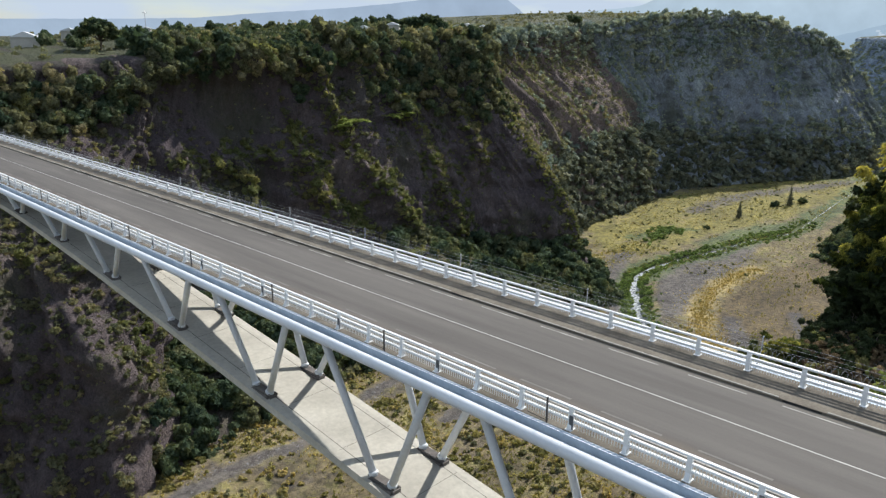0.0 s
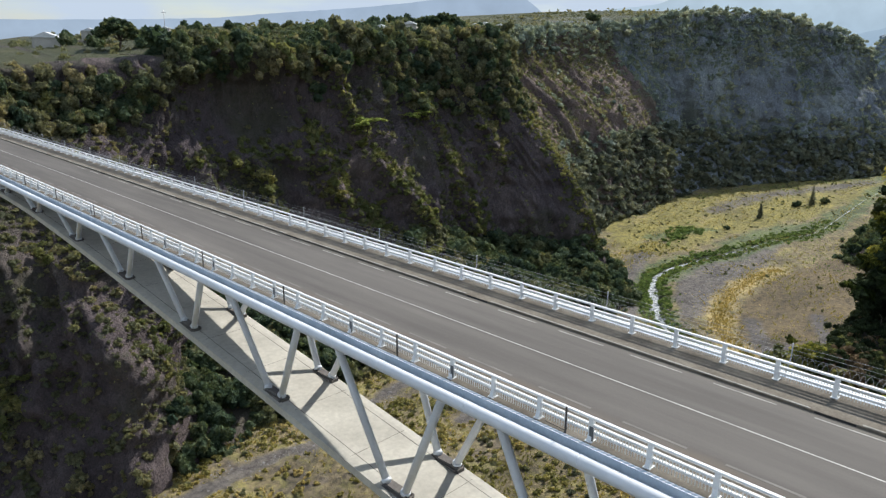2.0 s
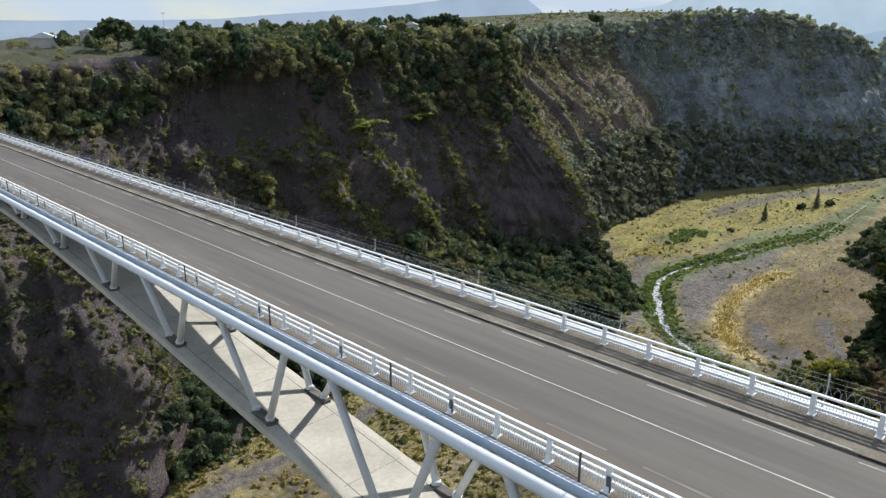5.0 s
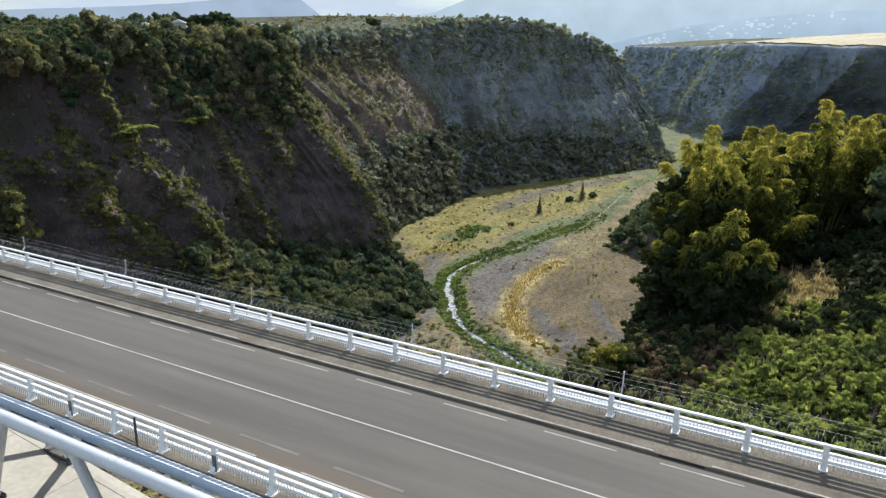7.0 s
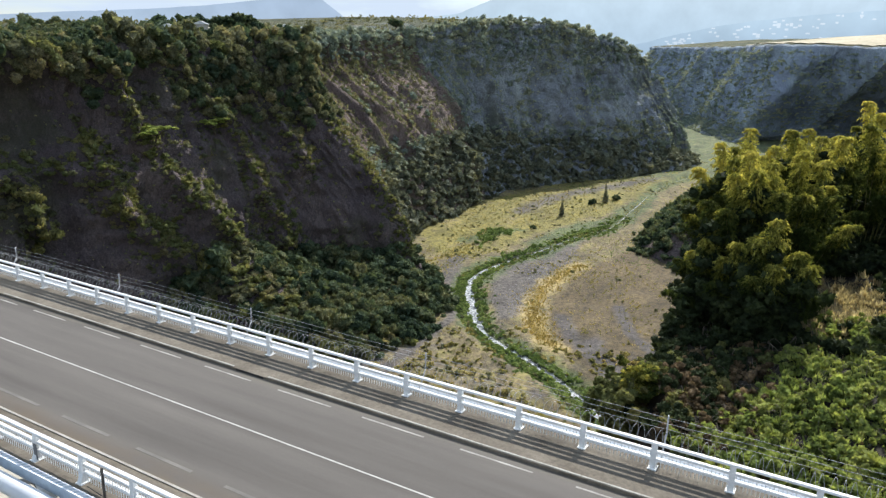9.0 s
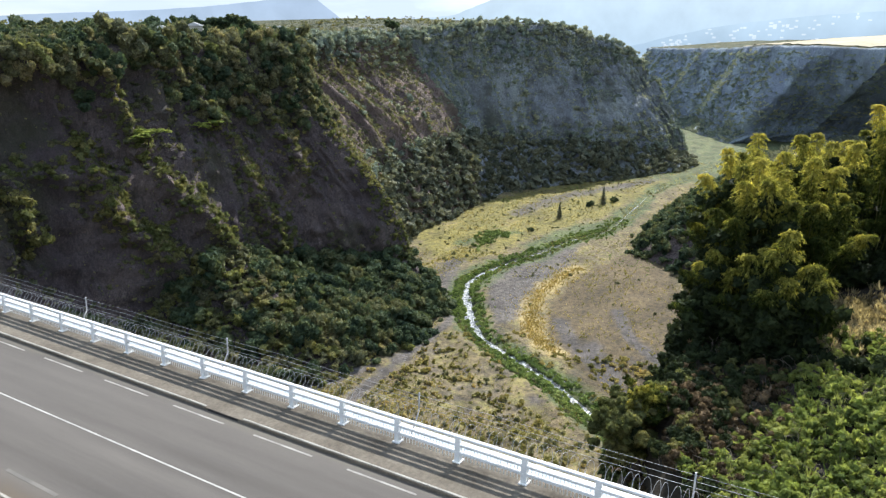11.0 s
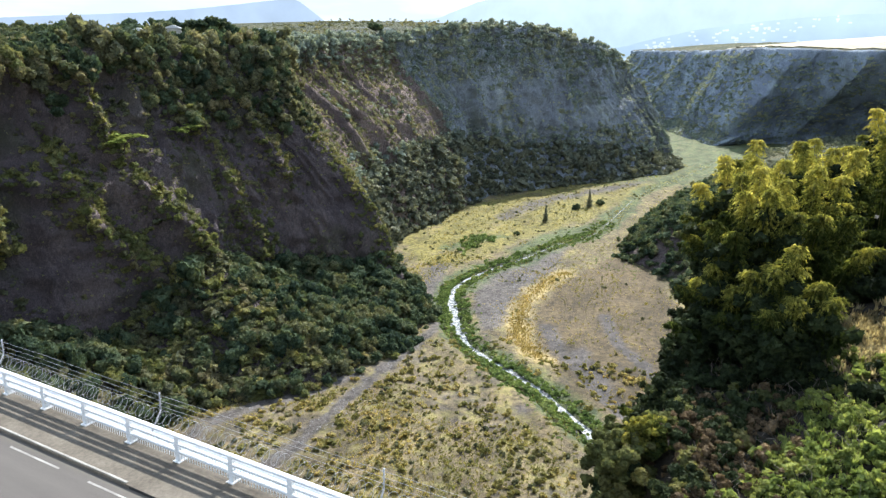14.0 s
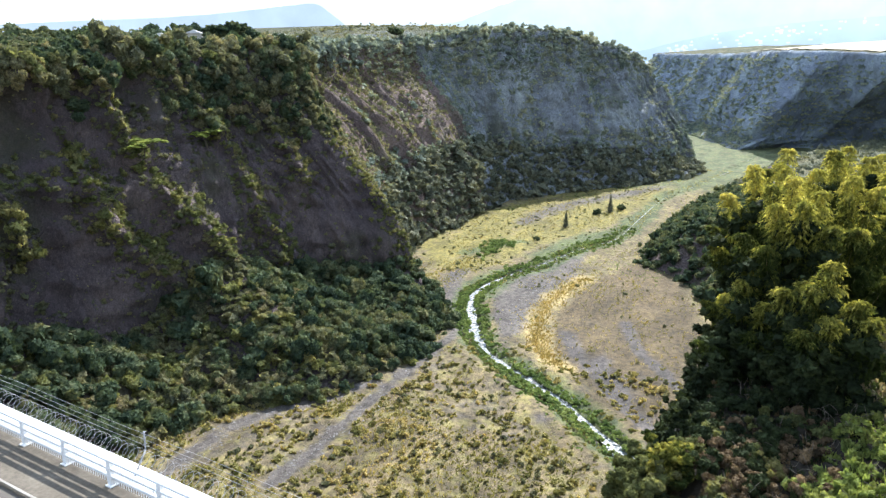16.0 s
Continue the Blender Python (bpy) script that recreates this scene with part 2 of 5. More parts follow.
# ---- building helpers ----
def part(name, bm, mat, parent=None, label=""):
    me = bpy.data.meshes.new(name)
    bm.normal_update()
    bm.to_mesh(me)
    bm.free()
    me.materials.append(mat)
    ob = new(name, me)
    ob.parent = parent
    return tagged(ob, label) if label else ob


def thing(name, label, category, at=(0, 0, 0), group="", kind=""):
    ob = new(name)
    ob.location = at
    return tagged(ob, label, category, group, kind)


def box_into(bm, lo, hi):
    x0, y0, z0 = lo
    x1, y1, z1 = hi
    v = [bm.verts.new(p) for p in ((x0, y0, z0), (x1, y0, z0), (x1, y1, z0), (x0, y1, z0), (x0, y0, z1), (x1, y0, z1), (x1, y1, z1), (x0, y1, z1))]
    for f in ((0, 3, 2, 1), (4, 5, 6, 7), (0, 1, 5, 4), (1, 2, 6, 5), (2, 3, 7, 6), (3, 0, 4, 7)):
        bm.faces.new([v[i] for i in f])
    return v


def tube_into(bm, a, b, r0, r1=None, sides=12, caps=True):
    """A straight tube from a to b."""
    a, b = Vector(a), Vector(b)
    r1 = r0 if r1 is None else r1
    q = (b - a).to_track_quat("Z", "Y")
    rings = []
    for p, r in ((a, r0), (b, r1)):
        rings.append([bm.verts.new(p + q @ Vector((r * math.cos(2 * math.pi * k / sides), r * math.sin(2 * math.pi * k / sides), 0))) for k in range(sides)])
    for k in range(sides):
        f = bm.faces.new((rings[0][k], rings[0][(k + 1) % sides], rings[1][(k + 1) % sides], rings[1][k]))
        f.smooth = True
    if caps:
        bm.faces.new(rings[0][::-1])
        bm.faces.new(rings[1])


def prism_into(bm, outline, y0, y1):
    """An outline of (x, z) drawn out along y."""
    a = [bm.verts.new((x, y0, z)) for x, z in outline]
    b = [bm.verts.new((x, y1, z)) for x, z in outline]
    k = len(outline)
    for i in range(k):
        bm.faces.new((a[i], a[(i + 1) % k], b[(i + 1) % k], b[i]))
    bm.faces.new(a[::-1])
    bm.faces.new(b)


def spline(rows, count):
    """A smooth line (Catmull-Rom) through rows of numbers, at count even steps."""
    p = np.array(rows, float)
    p = np.vstack([2 * p[0] - p[1], p, 2 * p[-1] - p[-2]])
    t = np.linspace(0, len(p) - 3 - 1e-6, count)
    i, f = t.astype(int), (t % 1.0)[:, None]
    a, b, c, d = p[i], p[i + 1], p[i + 2], p[i + 3]
    return 0.5 * (2 * b + (c - a) * f + (2 * a - 5 * b + 4 * c - d) * f**2 + (3 * b - 3 * c + d - a) * f**3)


def lattice(seed, n=64):
    return np.random.default_rng(seed).random((n, n))


def value_noise(x, y, seed):
    """Smooth noise in 0..1 over arrays, with a cell of 1."""
    g = lattice(seed)
    n = len(g)
    i, j = np.floor(x).astype(int), np.floor(y).astype(int)
    u, v = x - i, y - j
    u, v = u * u * (3 - 2 * u), v * v * (3 - 2 * v)
    a, b, c, d = g[i % n, j % n], g[(i + 1) % n, j % n], g[i % n, (j + 1) % n], g[(i + 1) % n, (j + 1) % n]
    return (a * (1 - u) + b * u) * (1 - v) + (c * (1 - u) + d * u) * v


def fractal(x, y, seed, octaves=4):
    total, amp = 0.0, 0.5
    for k in range(octaves):
        total = total + amp * value_noise(x * 2**k, y * 2**k, seed + k)
        amp *= 0.5
    return total


def grid_object(name, points, mat):
    """A sheet from an array of rows x columns x 3."""
    r, c = points.shape[:2]
    me = bpy.data.meshes.new(name)
    i = np.arange(r * c).reshape(r, c)
    f = np.stack([i[:-1, :-1], i[:-1, 1:], i[1:, 1:], i[1:, :-1]], -1).reshape(-1, 4)
    fill_mesh(me, points.reshape(-1, 3), f)
    me.materials.append(mat)
    return new(name, me)


def fill_mesh(me, verts, faces):
    """Quads or triangles from arrays, quickly."""
    k = faces.shape[1]
    me.vertices.add(len(verts))
    me.vertices.foreach_set("co", np.ascontiguousarray(verts, dtype=np.float32).ravel())
    me.loops.add(faces.size)
    me.loops.foreach_set("vertex_index", np.ascontiguousarray(faces, dtype=np.int32).ravel())
    me.polygons.add(len(faces))
    me.polygons.foreach_set("loop_start", np.arange(0, faces.size, k, dtype=np.int32))
    me.update(calc_edges=True)


# ---- foliage ----
def lobe_core(g, centre, radius, fine):
    """Leaves laid like tilted shingles all over a lumpy lobe. Returns leaves x 3 x 3."""
    v = np.array([(a, b * 1.618, 0) for a in (-1, 1) for b in (-1, 1)])
    v = np.concatenate([v, v[:, [2, 0, 1]], v[:, [1, 2, 0]]])
    v /= np.linalg.norm(v, axis=1)[:, None]
    f = [(i, j, k) for i in range(12) for j in range(i) for k in range(j) if max(np.linalg.norm(v[i] - v[j]), np.linalg.norm(v[j] - v[k]), np.linalg.norm(v[i] - v[k])) < 1.2]
    tri = v[np.array(f)]
    flip = np.einsum("ij,ij->i", np.cross(tri[:, 1] - tri[:, 0], tri[:, 2] - tri[:, 0]), tri.sum(1)) < 0
    tri[flip] = tri[flip][:, ::-1]
    if fine:
        a, b, c = tri[:, 0], tri[:, 1], tri[:, 2]
        ab, bc, ca = ((p + q) / np.linalg.norm(p + q, axis=1)[:, None] for p, q in ((a, b), (b, c), (c, a)))
        tri = np.concatenate([np.stack(t, 1) for t in ((a, ab, ca), (ab, b, bc), (ca, bc, c), (ab, bc, ca))])
    way = g.normal(size=(4, 3))
    bump = 1 + 0.13 * np.sin(tri @ way[0] * 2.4) + 0.11 * np.sin(tri @ way[1] * 3.7 + 1) + 0.07 * np.sin(tri @ way[2] * 6 + 2)
    tri = tri * (radius * bump)[..., None]
    mid = tri.mean(1, keepdims=True)
    tilt = g.normal(0, 0.5, mid.shape)
    spread = (tri - mid) * 1.25
    return centre + mid * (1 + g.normal(0, 0.12, (len(tri), 1, 1))) + spread + np.cross(np.broadcast_to(tilt, spread.shape), spread)


def tuft(seed, leaves, size, squash=0.8, droop=0.0, lobes=1, loose=0.32, core=0):
    """A clump of radius 1 in one or more rounded lobes: leaves that face outward, most of them near its outside. Returns triangles x 3 x 3."""
    g = np.random.default_rng(seed)
    d = g.normal(size=(leaves, 3))
    d /= np.linalg.norm(d, axis=1)[:, None]
    d[:, 2] = np.abs(d[:, 2]) * 1.15 - 0.25
    r = g.uniform(0.92, 1.25, (leaves, 1)) if core else 1 - 0.5 * g.random((leaves, 1)) ** 2
    extra = []
    if lobes > 1:
        c = g.normal(size=(lobes, 3)) * (0.5, 0.5, 0.34)
        c[0] = 0
        reach = g.uniform(0.36, 0.62, lobes) * (7 / max(7, lobes)) ** 0.4
        which = g.integers(0, lobes, leaves)
        at = c[which] + d * r * reach[which][:, None]
        if core:
            extra = [lobe_core(g, c[k], reach[k] * 0.9, core > 1) * (1, 1, squash) for k in range(lobes)]
    else:
        at = d * r * (0.8 + 0.4 * g.random((leaves, 1)))
    at = at * (1, 1, squash)
    n = d + loose * g.normal(size=(leaves, 3))
    n /= np.linalg.norm(n, axis=1)[:, None]
    t = np.cross(n, g.normal(size=(leaves, 3)))
    t /= np.linalg.norm(t, axis=1)[:, None]
    t[:, 2] -= droop
    s = np.cross(n, t)
    w = size * g.uniform(0.6, 1.3, (leaves, 1))
    return np.concatenate([np.stack([at - t * w * 0.9 - s * w * 0.5, at + t * w * 0.9 - s * w * 0.5, at + s * w * 0.9], 1), *extra])


def blades(seed, count):
    """A tussock of upright blades that spread outward. Returns count x 3 x 3."""
    g = np.random.default_rng(seed)
    a = g.uniform(0, 2 * np.pi, count)
    way = np.stack([np.cos(a), np.sin(a), 0 * a], -1)
    base = way * g.uniform(0.0, 0.55, (count, 1)) + (0, 0, -0.1)
    tip = base + way * g.uniform(0.15, 0.7, (count, 1)) + np.stack([0 * a, 0 * a, g.uniform(0.5, 1.15, count)], -1)
    side_way = np.stack([-np.sin(a), np.cos(a), 0 * a], -1) * g.uniform(0.14, 0.3, (count, 1))
    return np.stack([base + side_way, tip, base - side_way], 1)


def scatter(name, places, sizes, tufts, mat, seed=1, stretch=None):
    """One mesh of clumps at the places; each turned and chosen by chance."""
    g = np.random.default_rng(seed)
    places, sizes = np.asarray(places, float), np.asarray(sizes, float)
    pick, turn = g.integers(0, len(tufts), len(places)), g.uniform(0, 2 * np.pi, len(places))
    out, tint, tones = [], [], g.random(len(places))
    for k, q in enumerate(tufts):
        m = pick == k
        c, s = np.cos(turn[m])[:, None, None], np.sin(turn[m])[:, None, None]
        x, y, z = q[None, :, :, 0], q[None, :, :, 1], q[None, :, :, 2]
        v = np.stack([c * x - s * y, s * x + c * y, z + 0 * c], -1) * sizes[m][:, None, None, None]
        if stretch is not None:
            v = v * np.asarray(stretch)[m][:, None, None, :]
        tint.append(np.repeat(tones[m], q.shape[0] * 3))
        out.append((v + places[m][:, None, None, :]).reshape(-1, 3))
    verts = np.concatenate(out)
    me = bpy.data.meshes.new(name)
    fill_mesh(me, verts, np.arange(len(verts)).reshape(-1, 3))
    me.attributes.new("tint", "FLOAT", "POINT").data.foreach_set("value", np.concatenate(tint).astype(np.float32))
    me.materials.append(mat)
    return new(name, me)


CROWN = [tuft(k, 130, 0.065, 1.0, 0, 9, 0.7, 2) for k in range(8)]
FLUFF = [tuft(90 + k, 420, 0.05, 0.85, 0.3, 9, 0.9, 2) for k in range(8)]
FEATHER = [tuft(160 + k, 260, 0.05, 0.9, 0.2, 12, 1.0, 1) for k in range(8)]
ROUND = [tuft(80 + k, 90, 0.11, 0.85, 0, 6, 0.7, 1) for k in range(8)]
BUSHY = [tuft(10 + k, 50, 0.14, 0.85, 0, 4, 0.7, 1) for k in range(8)]
MEDIUM = [tuft(120 + k, 30, 0.19, 0.85, 0, 2, 0.7, 1) for k in range(8)]
LIGHT = [tuft(20 + k, 34, 0.26, 0.85, 0, 3, 0.5) for k in range(6)]
SPRIG = [tuft(140 + k, 20, 0.32, 0.85, 0, 2, 0.5) for k in range(6)]
FAR = [tuft(40 + k, 30, 0.3, 0.8, 0, 3) for k in range(5)]
TUSSOCK = [blades(70 + k, 9) for k in range(8)]


# ---- the canyon ----
def bed(x):
    """Height of the valley floor."""
    return -91.5 + 0.012 * (np.clip(x, -300, 1200) - 250)


# foot x y, top of the scree x y z, rim x y z, downstream to upstream
NORTH_NEAR = [
    (-300, 240, -300, 250, -60, -300, 280, 8), (-60, 176, -60, 188, -66, -60, 212, 7), (0, 148, 2, 158, -74, -4, 204, 8), (22, 132, 26, 141, -78, 32, 200, 9),
    (38, 139, 43, 153, -80, 48, 204, 10), (57, 141, 58, 182, -70, 66, 206, 11), (80, 144, 80, 190, -67, 82, 206, 12), (103, 147, 101, 190, -70, 98, 206, 12),
]
NORTH_SPUR = [
    (128, 141, 127, 187, -78, 126, 207, 13), (145, 131, 149, 187, -66, 147, 207, 14), (160, 121.5, 161, 184, -58, 164, 208, 15), (181, 116, 184, 184, -67, 181, 208, 15),
    (193, 113, 201, 181, -72, 191, 207, 15), (208, 114, 222, 170, -74, 203, 205, 16), (231, 121, 241, 155.5, -77, 220, 200, 17.5), (246, 130, 248.5, 150.5, -77, 228, 198.5, 18.5),
    (252, 142, 251, 158, -75, 234, 204, 18.5), (264, 160, 262, 178, -70, 246, 216, 18),
]
NORTH_FAR = [
    (285, 178, 285, 199, -63, 270, 246, 20), (325, 201, 325, 225, -56, 308, 276, 22), (377, 204, 384, 230, -48, 365, 280, 23), (435, 209, 445, 236, -42, 435, 282, 27),
    (493, 209, 502, 234, -50, 484, 256, 35), (538, 188, 548, 212, -56, 540, 230, 40), (588, 156, 600, 178, -60, 592, 205, 37), (640, 130, 650, 148, -66, 636, 184, 28),
    (676, 118, 688, 134, -72, 664, 170, 19), (704, 112, 710, 124, -78, 692, 151, -9), (722, 118, 724, 128, -80, 708, 146, -36), (740, 135, 740, 145, -78, 722, 185, 2), (775, 190, 775, 200, -70, 745, 260, 24), (800, 330, 800, 340, -70, 770, 360, 26),
]
# scrub-grown ribs of the near face as lines of x and z, and its bare hollows: x, z, half width, half height, depth
RIBS = [[(139, 5), (141, -4), (145, -18)], [(127, -21), (131, -41), (150, -65)], [(150, -29), (157, -42), (167, -58)], [(182, -8), (188, -30), (198, -72)], [(211, -14), (215, -34)], [(100, -26), (104, -44)]]
HOLLOWS = [(95, -8, 27, 15, 9), (151, 3, 8, 9, 5), (112, -50, 14, 19, 7), (174, -36, 6.5, 13, 1.5), (215, -54, 10, 20, 3), (140, -36, 5, 12, 1), (232, -50, 8, 16, 1.5)]


def from_line(x, z, pts):
    """Distance in the plane of x and z from a broken line."""
    d = np.full(np.shape(x), 1e9)
    for (ax, az), (cx, cz) in zip(pts, pts[1:]):
        u = np.clip(((x - ax) * (cx - ax) + (z - az) * (cz - az)) / ((cx - ax) ** 2 + (cz - az) ** 2), 0, 1)
        d = np.minimum(d, np.hypot(x - ax - u * (cx - ax), z - az - u * (cz - az)))
    return d


def rib_weight(x, z, width):
    bent = x + 5 * (fractal(z / 9, x / 40, 58, 3) - 0.45)
    return np.clip(sum(np.exp(-((from_line(bent, z, r) / width) ** 2)) for r in RIBS), 0, 1)


def hollow_weight(x, z, scaled=False):
    bx, bz = x + 9 * (fractal(x / 14, z / 14, 61, 3) - 0.45), z + 9 * (fractal(x / 14, z / 14, 64, 3) - 0.45)
    return sum(np.exp(-((((bx - hx) / rx) ** 2 + ((bz - hz) / rz) ** 2) ** 2)) * (depth if scaled else 1.0) for hx, hz, rx, rz, depth in HOLLOWS)


def near_relief(p):
    x, z = p[..., 0], p[..., 2]
    return (5.0 * rib_weight(x, z, 3.6) - hollow_weight(x, z, True)) * (p[..., 1] < 230) * (x < 256)


def south_relief(p):
    """Long spurs that come down the far wall aslant."""
    y, z = p[..., 1], p[..., 2]
    total = 0.0
    for y0, width, amp in ((38, 30, 20), (-32, 28, 22), (105, 30, 14), (-120, 38, 22), (190, 44, 16)):
        d = (y - (y0 + 0.62 * (30 - z))) / width
        total = total + amp * np.clip(1 - np.abs(d), 0, 1) ** 1.3
    return total * np.clip((40 - z) / 25, 0, 1) * np.clip((z + 85) / 40, 0.2, 1)


def wall_sheet(rows, count, rises, away, seed, rough=1.0, low=None, relief=None, n2=50):
    """A canyon wall: scree, face and the upland behind it, with gullies and buttresses."""
    s = spline(rows, count)
    foot = np.c_[s[:, 0:2], bed(s[:, 0])]
    mid, rim = s[:, 2:5], s[:, 5:8]
    lines = [foot + (0, 0, -3)]
    n1 = 16
    for k in range(n1):
        lines.append(foot + (mid - foot) * (k / n1))
    for k in range(n2):
        f = k / n2
        h = f - 0.09 * math.sin(2 * math.pi * f)
        p = mid + (rim - mid) * f
        p[:, :2] = mid[:, :2] + (rim - mid)[:, :2] * h
        lines.append(p)
    back = np.array(away, float)
    for d, h in rises:
        lines.append(rim + np.c_[back[0] * d + 0 * rim[:, 0], back[1] * d + 0 * rim[:, 0], h * (np.ones(len(rim)) if low is None else np.interp(rim[:, 0], *low))])
    p = np.array(lines)
    along = np.r_[0, np.cumsum(np.linalg.norm(np.diff(mid[:, :2], axis=0), axis=1))][None, :] + 0 * p[..., 0]
    t = np.gradient(mid[:, :2], axis=0)
    t /= np.linalg.norm(t, axis=1)[:, None]
    out = np.stack([t[:, 1], -t[:, 0]], -1)[None] * np.ones_like(p[..., :2])
    z = p[..., 2].copy()
    level = np.clip((z + 90) / 25, np.interp(mid[:, 0], [45, 60], [0.6, 0.05]), 1.0)
    lip = np.ones(len(p))
    lip[n1 + n2 + 3:] = 0.0
    lip = lip[:, None]
    warp = along + 14 * (fractal(along / 40, z / 30, seed + 20, 3) - 0.45)
    big = 1 - np.abs(2 * value_noise(warp / 34, z / 300, seed) - 1)
    gully = 1 - np.abs(2 * value_noise(warp / 13, z / 110, seed + 3) - 1)
    rib = 1 - np.abs(2 * value_noise(warp / 5.2, z / 40, seed + 5) - 1)
    crag = fractal(along / 9, z / 8, seed + 7, 3) - 0.44
    hollow = np.clip(fractal(along / 24, z / 30, seed + 13, 3) - 0.40, 0, 1)
    ribbed = np.clip((mid[:, 0] - 262) / 25, 0, 1) * np.clip((560 - mid[:, 0]) / 60, 0, 1)
    rib, gully, hollow, crag = (rib - 0.5) * (1 + 1.1 * ribbed) + 0.5, (gully - 0.5) * (1 + 0.5 * ribbed) + 0.5, hollow * (1 - 0.75 * ribbed), crag * (1 - 0.5 * ribbed)
    calm = np.interp(mid[:, 0], [50, 90, 250, 265], [1.6, 0.8, 0.8, 1.0])
    hollow, crag, gully = hollow * np.interp(mid[:, 0], [60, 90, 250, 265], [0.6, 0.0, 0.0, 0.6]), crag * calm, (gully - 0.5) * np.interp(mid[:, 0], [50, 90, 250, 265], [1.5, 0.5, 0.5, 1.0]) + 0.5
    push = ((big - 0.5) * 7 * calm + (gully - 0.5) * 5 + (rib - 0.5) * 2.2 + crag * 8 + (value_noise(along / 30, z / 3.2, seed + 15) - 0.5) * 1.6 + (fractal(along / 3.2, z / 4.5, seed + 17, 2) - 0.37) * np.interp(mid[:, 0], [45, 62], [6.5, 3.0]) - hollow * 20) * level * lip * rough
    push = push * (1 - 0.8 * np.exp(-(((along - along[0][np.argmin(np.abs(mid[:, 0] - 248.5) + np.abs(mid[:, 1] - 150.5))]) / 9) ** 2)))
    if relief is not None:
        push = push + relief(p) * lip
    p[..., 0] += out[..., 0] * push
    p[..., 1] += out[..., 1] * push
    p[..., 2] += (fractal(along / 14, p[..., 1] / 14, seed + 11, 3) - 0.45) * 4 * level
    return p, push


UPLAND = [(3, 1.0), (9, 1.8), (22, 2.8), (45, 4.8), (90, 7.6), (170, 9.5), (320, 9), (700, 0), (1600, -30)]
north, north_push = wall_sheet(NORTH_NEAR + NORTH_SPUR + NORTH_FAR, 1150, UPLAND, (0.1, 1.0), 5, 1.0, ([-60, 60, 95, 130, 180, 340, 560], [0.3, 0.4, 0.7, 0.8, 1.0, 0.8, 0.6]), near_relief, 90)
bend = int(np.argmin(np.hypot(north[17, :, 0] - 268, north[17, :, 1] - 184)))
tagged(grid_object("cliff_north", north[:, :bend + 1], ROCK), "tall dark basalt cliff with bare hollows and patches of scrub", "cliff", kind="structure")
turn = int(np.argmin(np.hypot(north[17, :, 0] - 452, north[17, :, 1] - 237)))
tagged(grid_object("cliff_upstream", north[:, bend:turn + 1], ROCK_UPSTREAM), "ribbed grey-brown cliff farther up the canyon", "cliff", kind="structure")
tagged(grid_object("cliff_nose", north[:, turn:], ROCK_NOSE), "overgrown headland of the cliff at the bend, blued by painted haze", "cliff", kind="structure")

# the opposite bank, seen far upstream
SOUTH_FAR = [(1000, -160, 1000, -170, -70, 960, -260, 22), (985, 30, 985, 15, -72, 900, -60, 29), (940, 100, 960, 60, -72, 925, 10, 31),
             (925, 118, 945, 100, -72, 960, 70, 33), (1010, 170, 1030, 150, -70, 1060, 120, 34), (1120, 240, 1140, 215, -68, 1160, 180, 32), (1300, 420, 1320, 400, -66, 1330, 330, 34)]
far_wall, _ = wall_sheet([r for r in reversed(SOUTH_FAR)], 360, [(4, 0.5), (15, 1.5), (70, 6), (150, 13), (240, 19), (1500, 30)], (0.75, -0.66), 31, 0.8, None, south_relief)
field = far_wall[-5:-1, 82:311] + (0, 0, 1.0)
tagged(grid_object("field", field, FIELD), "pale dry harvested field on the far plateau", "field", kind="structure")
tagged(grid_object("cliff_south", far_wall, ROCK_FAR), "distant canyon wall with painted blue haze, below a pale dry field", "cliff", kind="structure")

# the opposite bank between, mostly hidden by the bamboo
SOUTH_MID = [(140, -60, 142, -72, -72, 150, -110, -50), (200, -22, 204, -40, -74, 215, -100, -56), (262, 8, 268, -10, -76, 275, -90, -58), (330, 40, 338, 22, -74, 345, -60, -58),
             (368, 76, 382, 54, -70, 396, -40, -52), (430, 84, 440, 58, -70, 450, -50, -50), (520, 84, 526, 60, -70, 530, -60, -50), (650, 70, 655, 50, -72, 660, -80, -52), (800, 58, 805, 40, -74, 800, -90, -54), (960, 20, 965, 0, -76, 930, -110, -50)]
mid_wall, _ = wall_sheet([r for r in reversed(SOUTH_MID)], 320, [(4, 1), (40, 12), (100, 40), (160, 52), (500, 58), (1500, 60)], (0.1, -1.0), 37, 0.5)
tagged(grid_object("slope_south", mid_wall, ROCK), "wooded slope across the valley floor", "hillside", kind="structure")

# valley floor out to the horizon
gx = np.concatenate([[-4500, -2500, -1200, -700], np.arange(-420, 60, 6.0), np.arange(60, 420, 2.5), np.arange(420, 1150, 5.0), [1400, 2500, 4500]])
gy = np.concatenate([[-4500, -2500, -1200, -600], np.arange(-260, 0, 6.0), np.arange(0, 215, 2.5), np.arange(215, 330, 6.0), [500, 1200, 2500, 4500]])
X, Y = np.meshgrid(gx, gy)
RIVER = [(120, -60), (150, 5), (170, 29), (182, 44), (193, 59), (200, 72), (207, 84), (219, 100), (240, 114), (260, 126), (279, 131), (306, 129), (335, 122), (376, 115), (410, 105), (470, 108), (560, 112), (650, 100), (760, 90), (900, 85)]
river_line = spline(RIVER, 260)


def away_from(line, x, y):
    d = np.full(np.shape(x), 1e9)
    for p in line:
        d = np.minimum(d, (x - p[0]) ** 2 + (y - p[1]) ** 2)
    return np.sqrt(d)


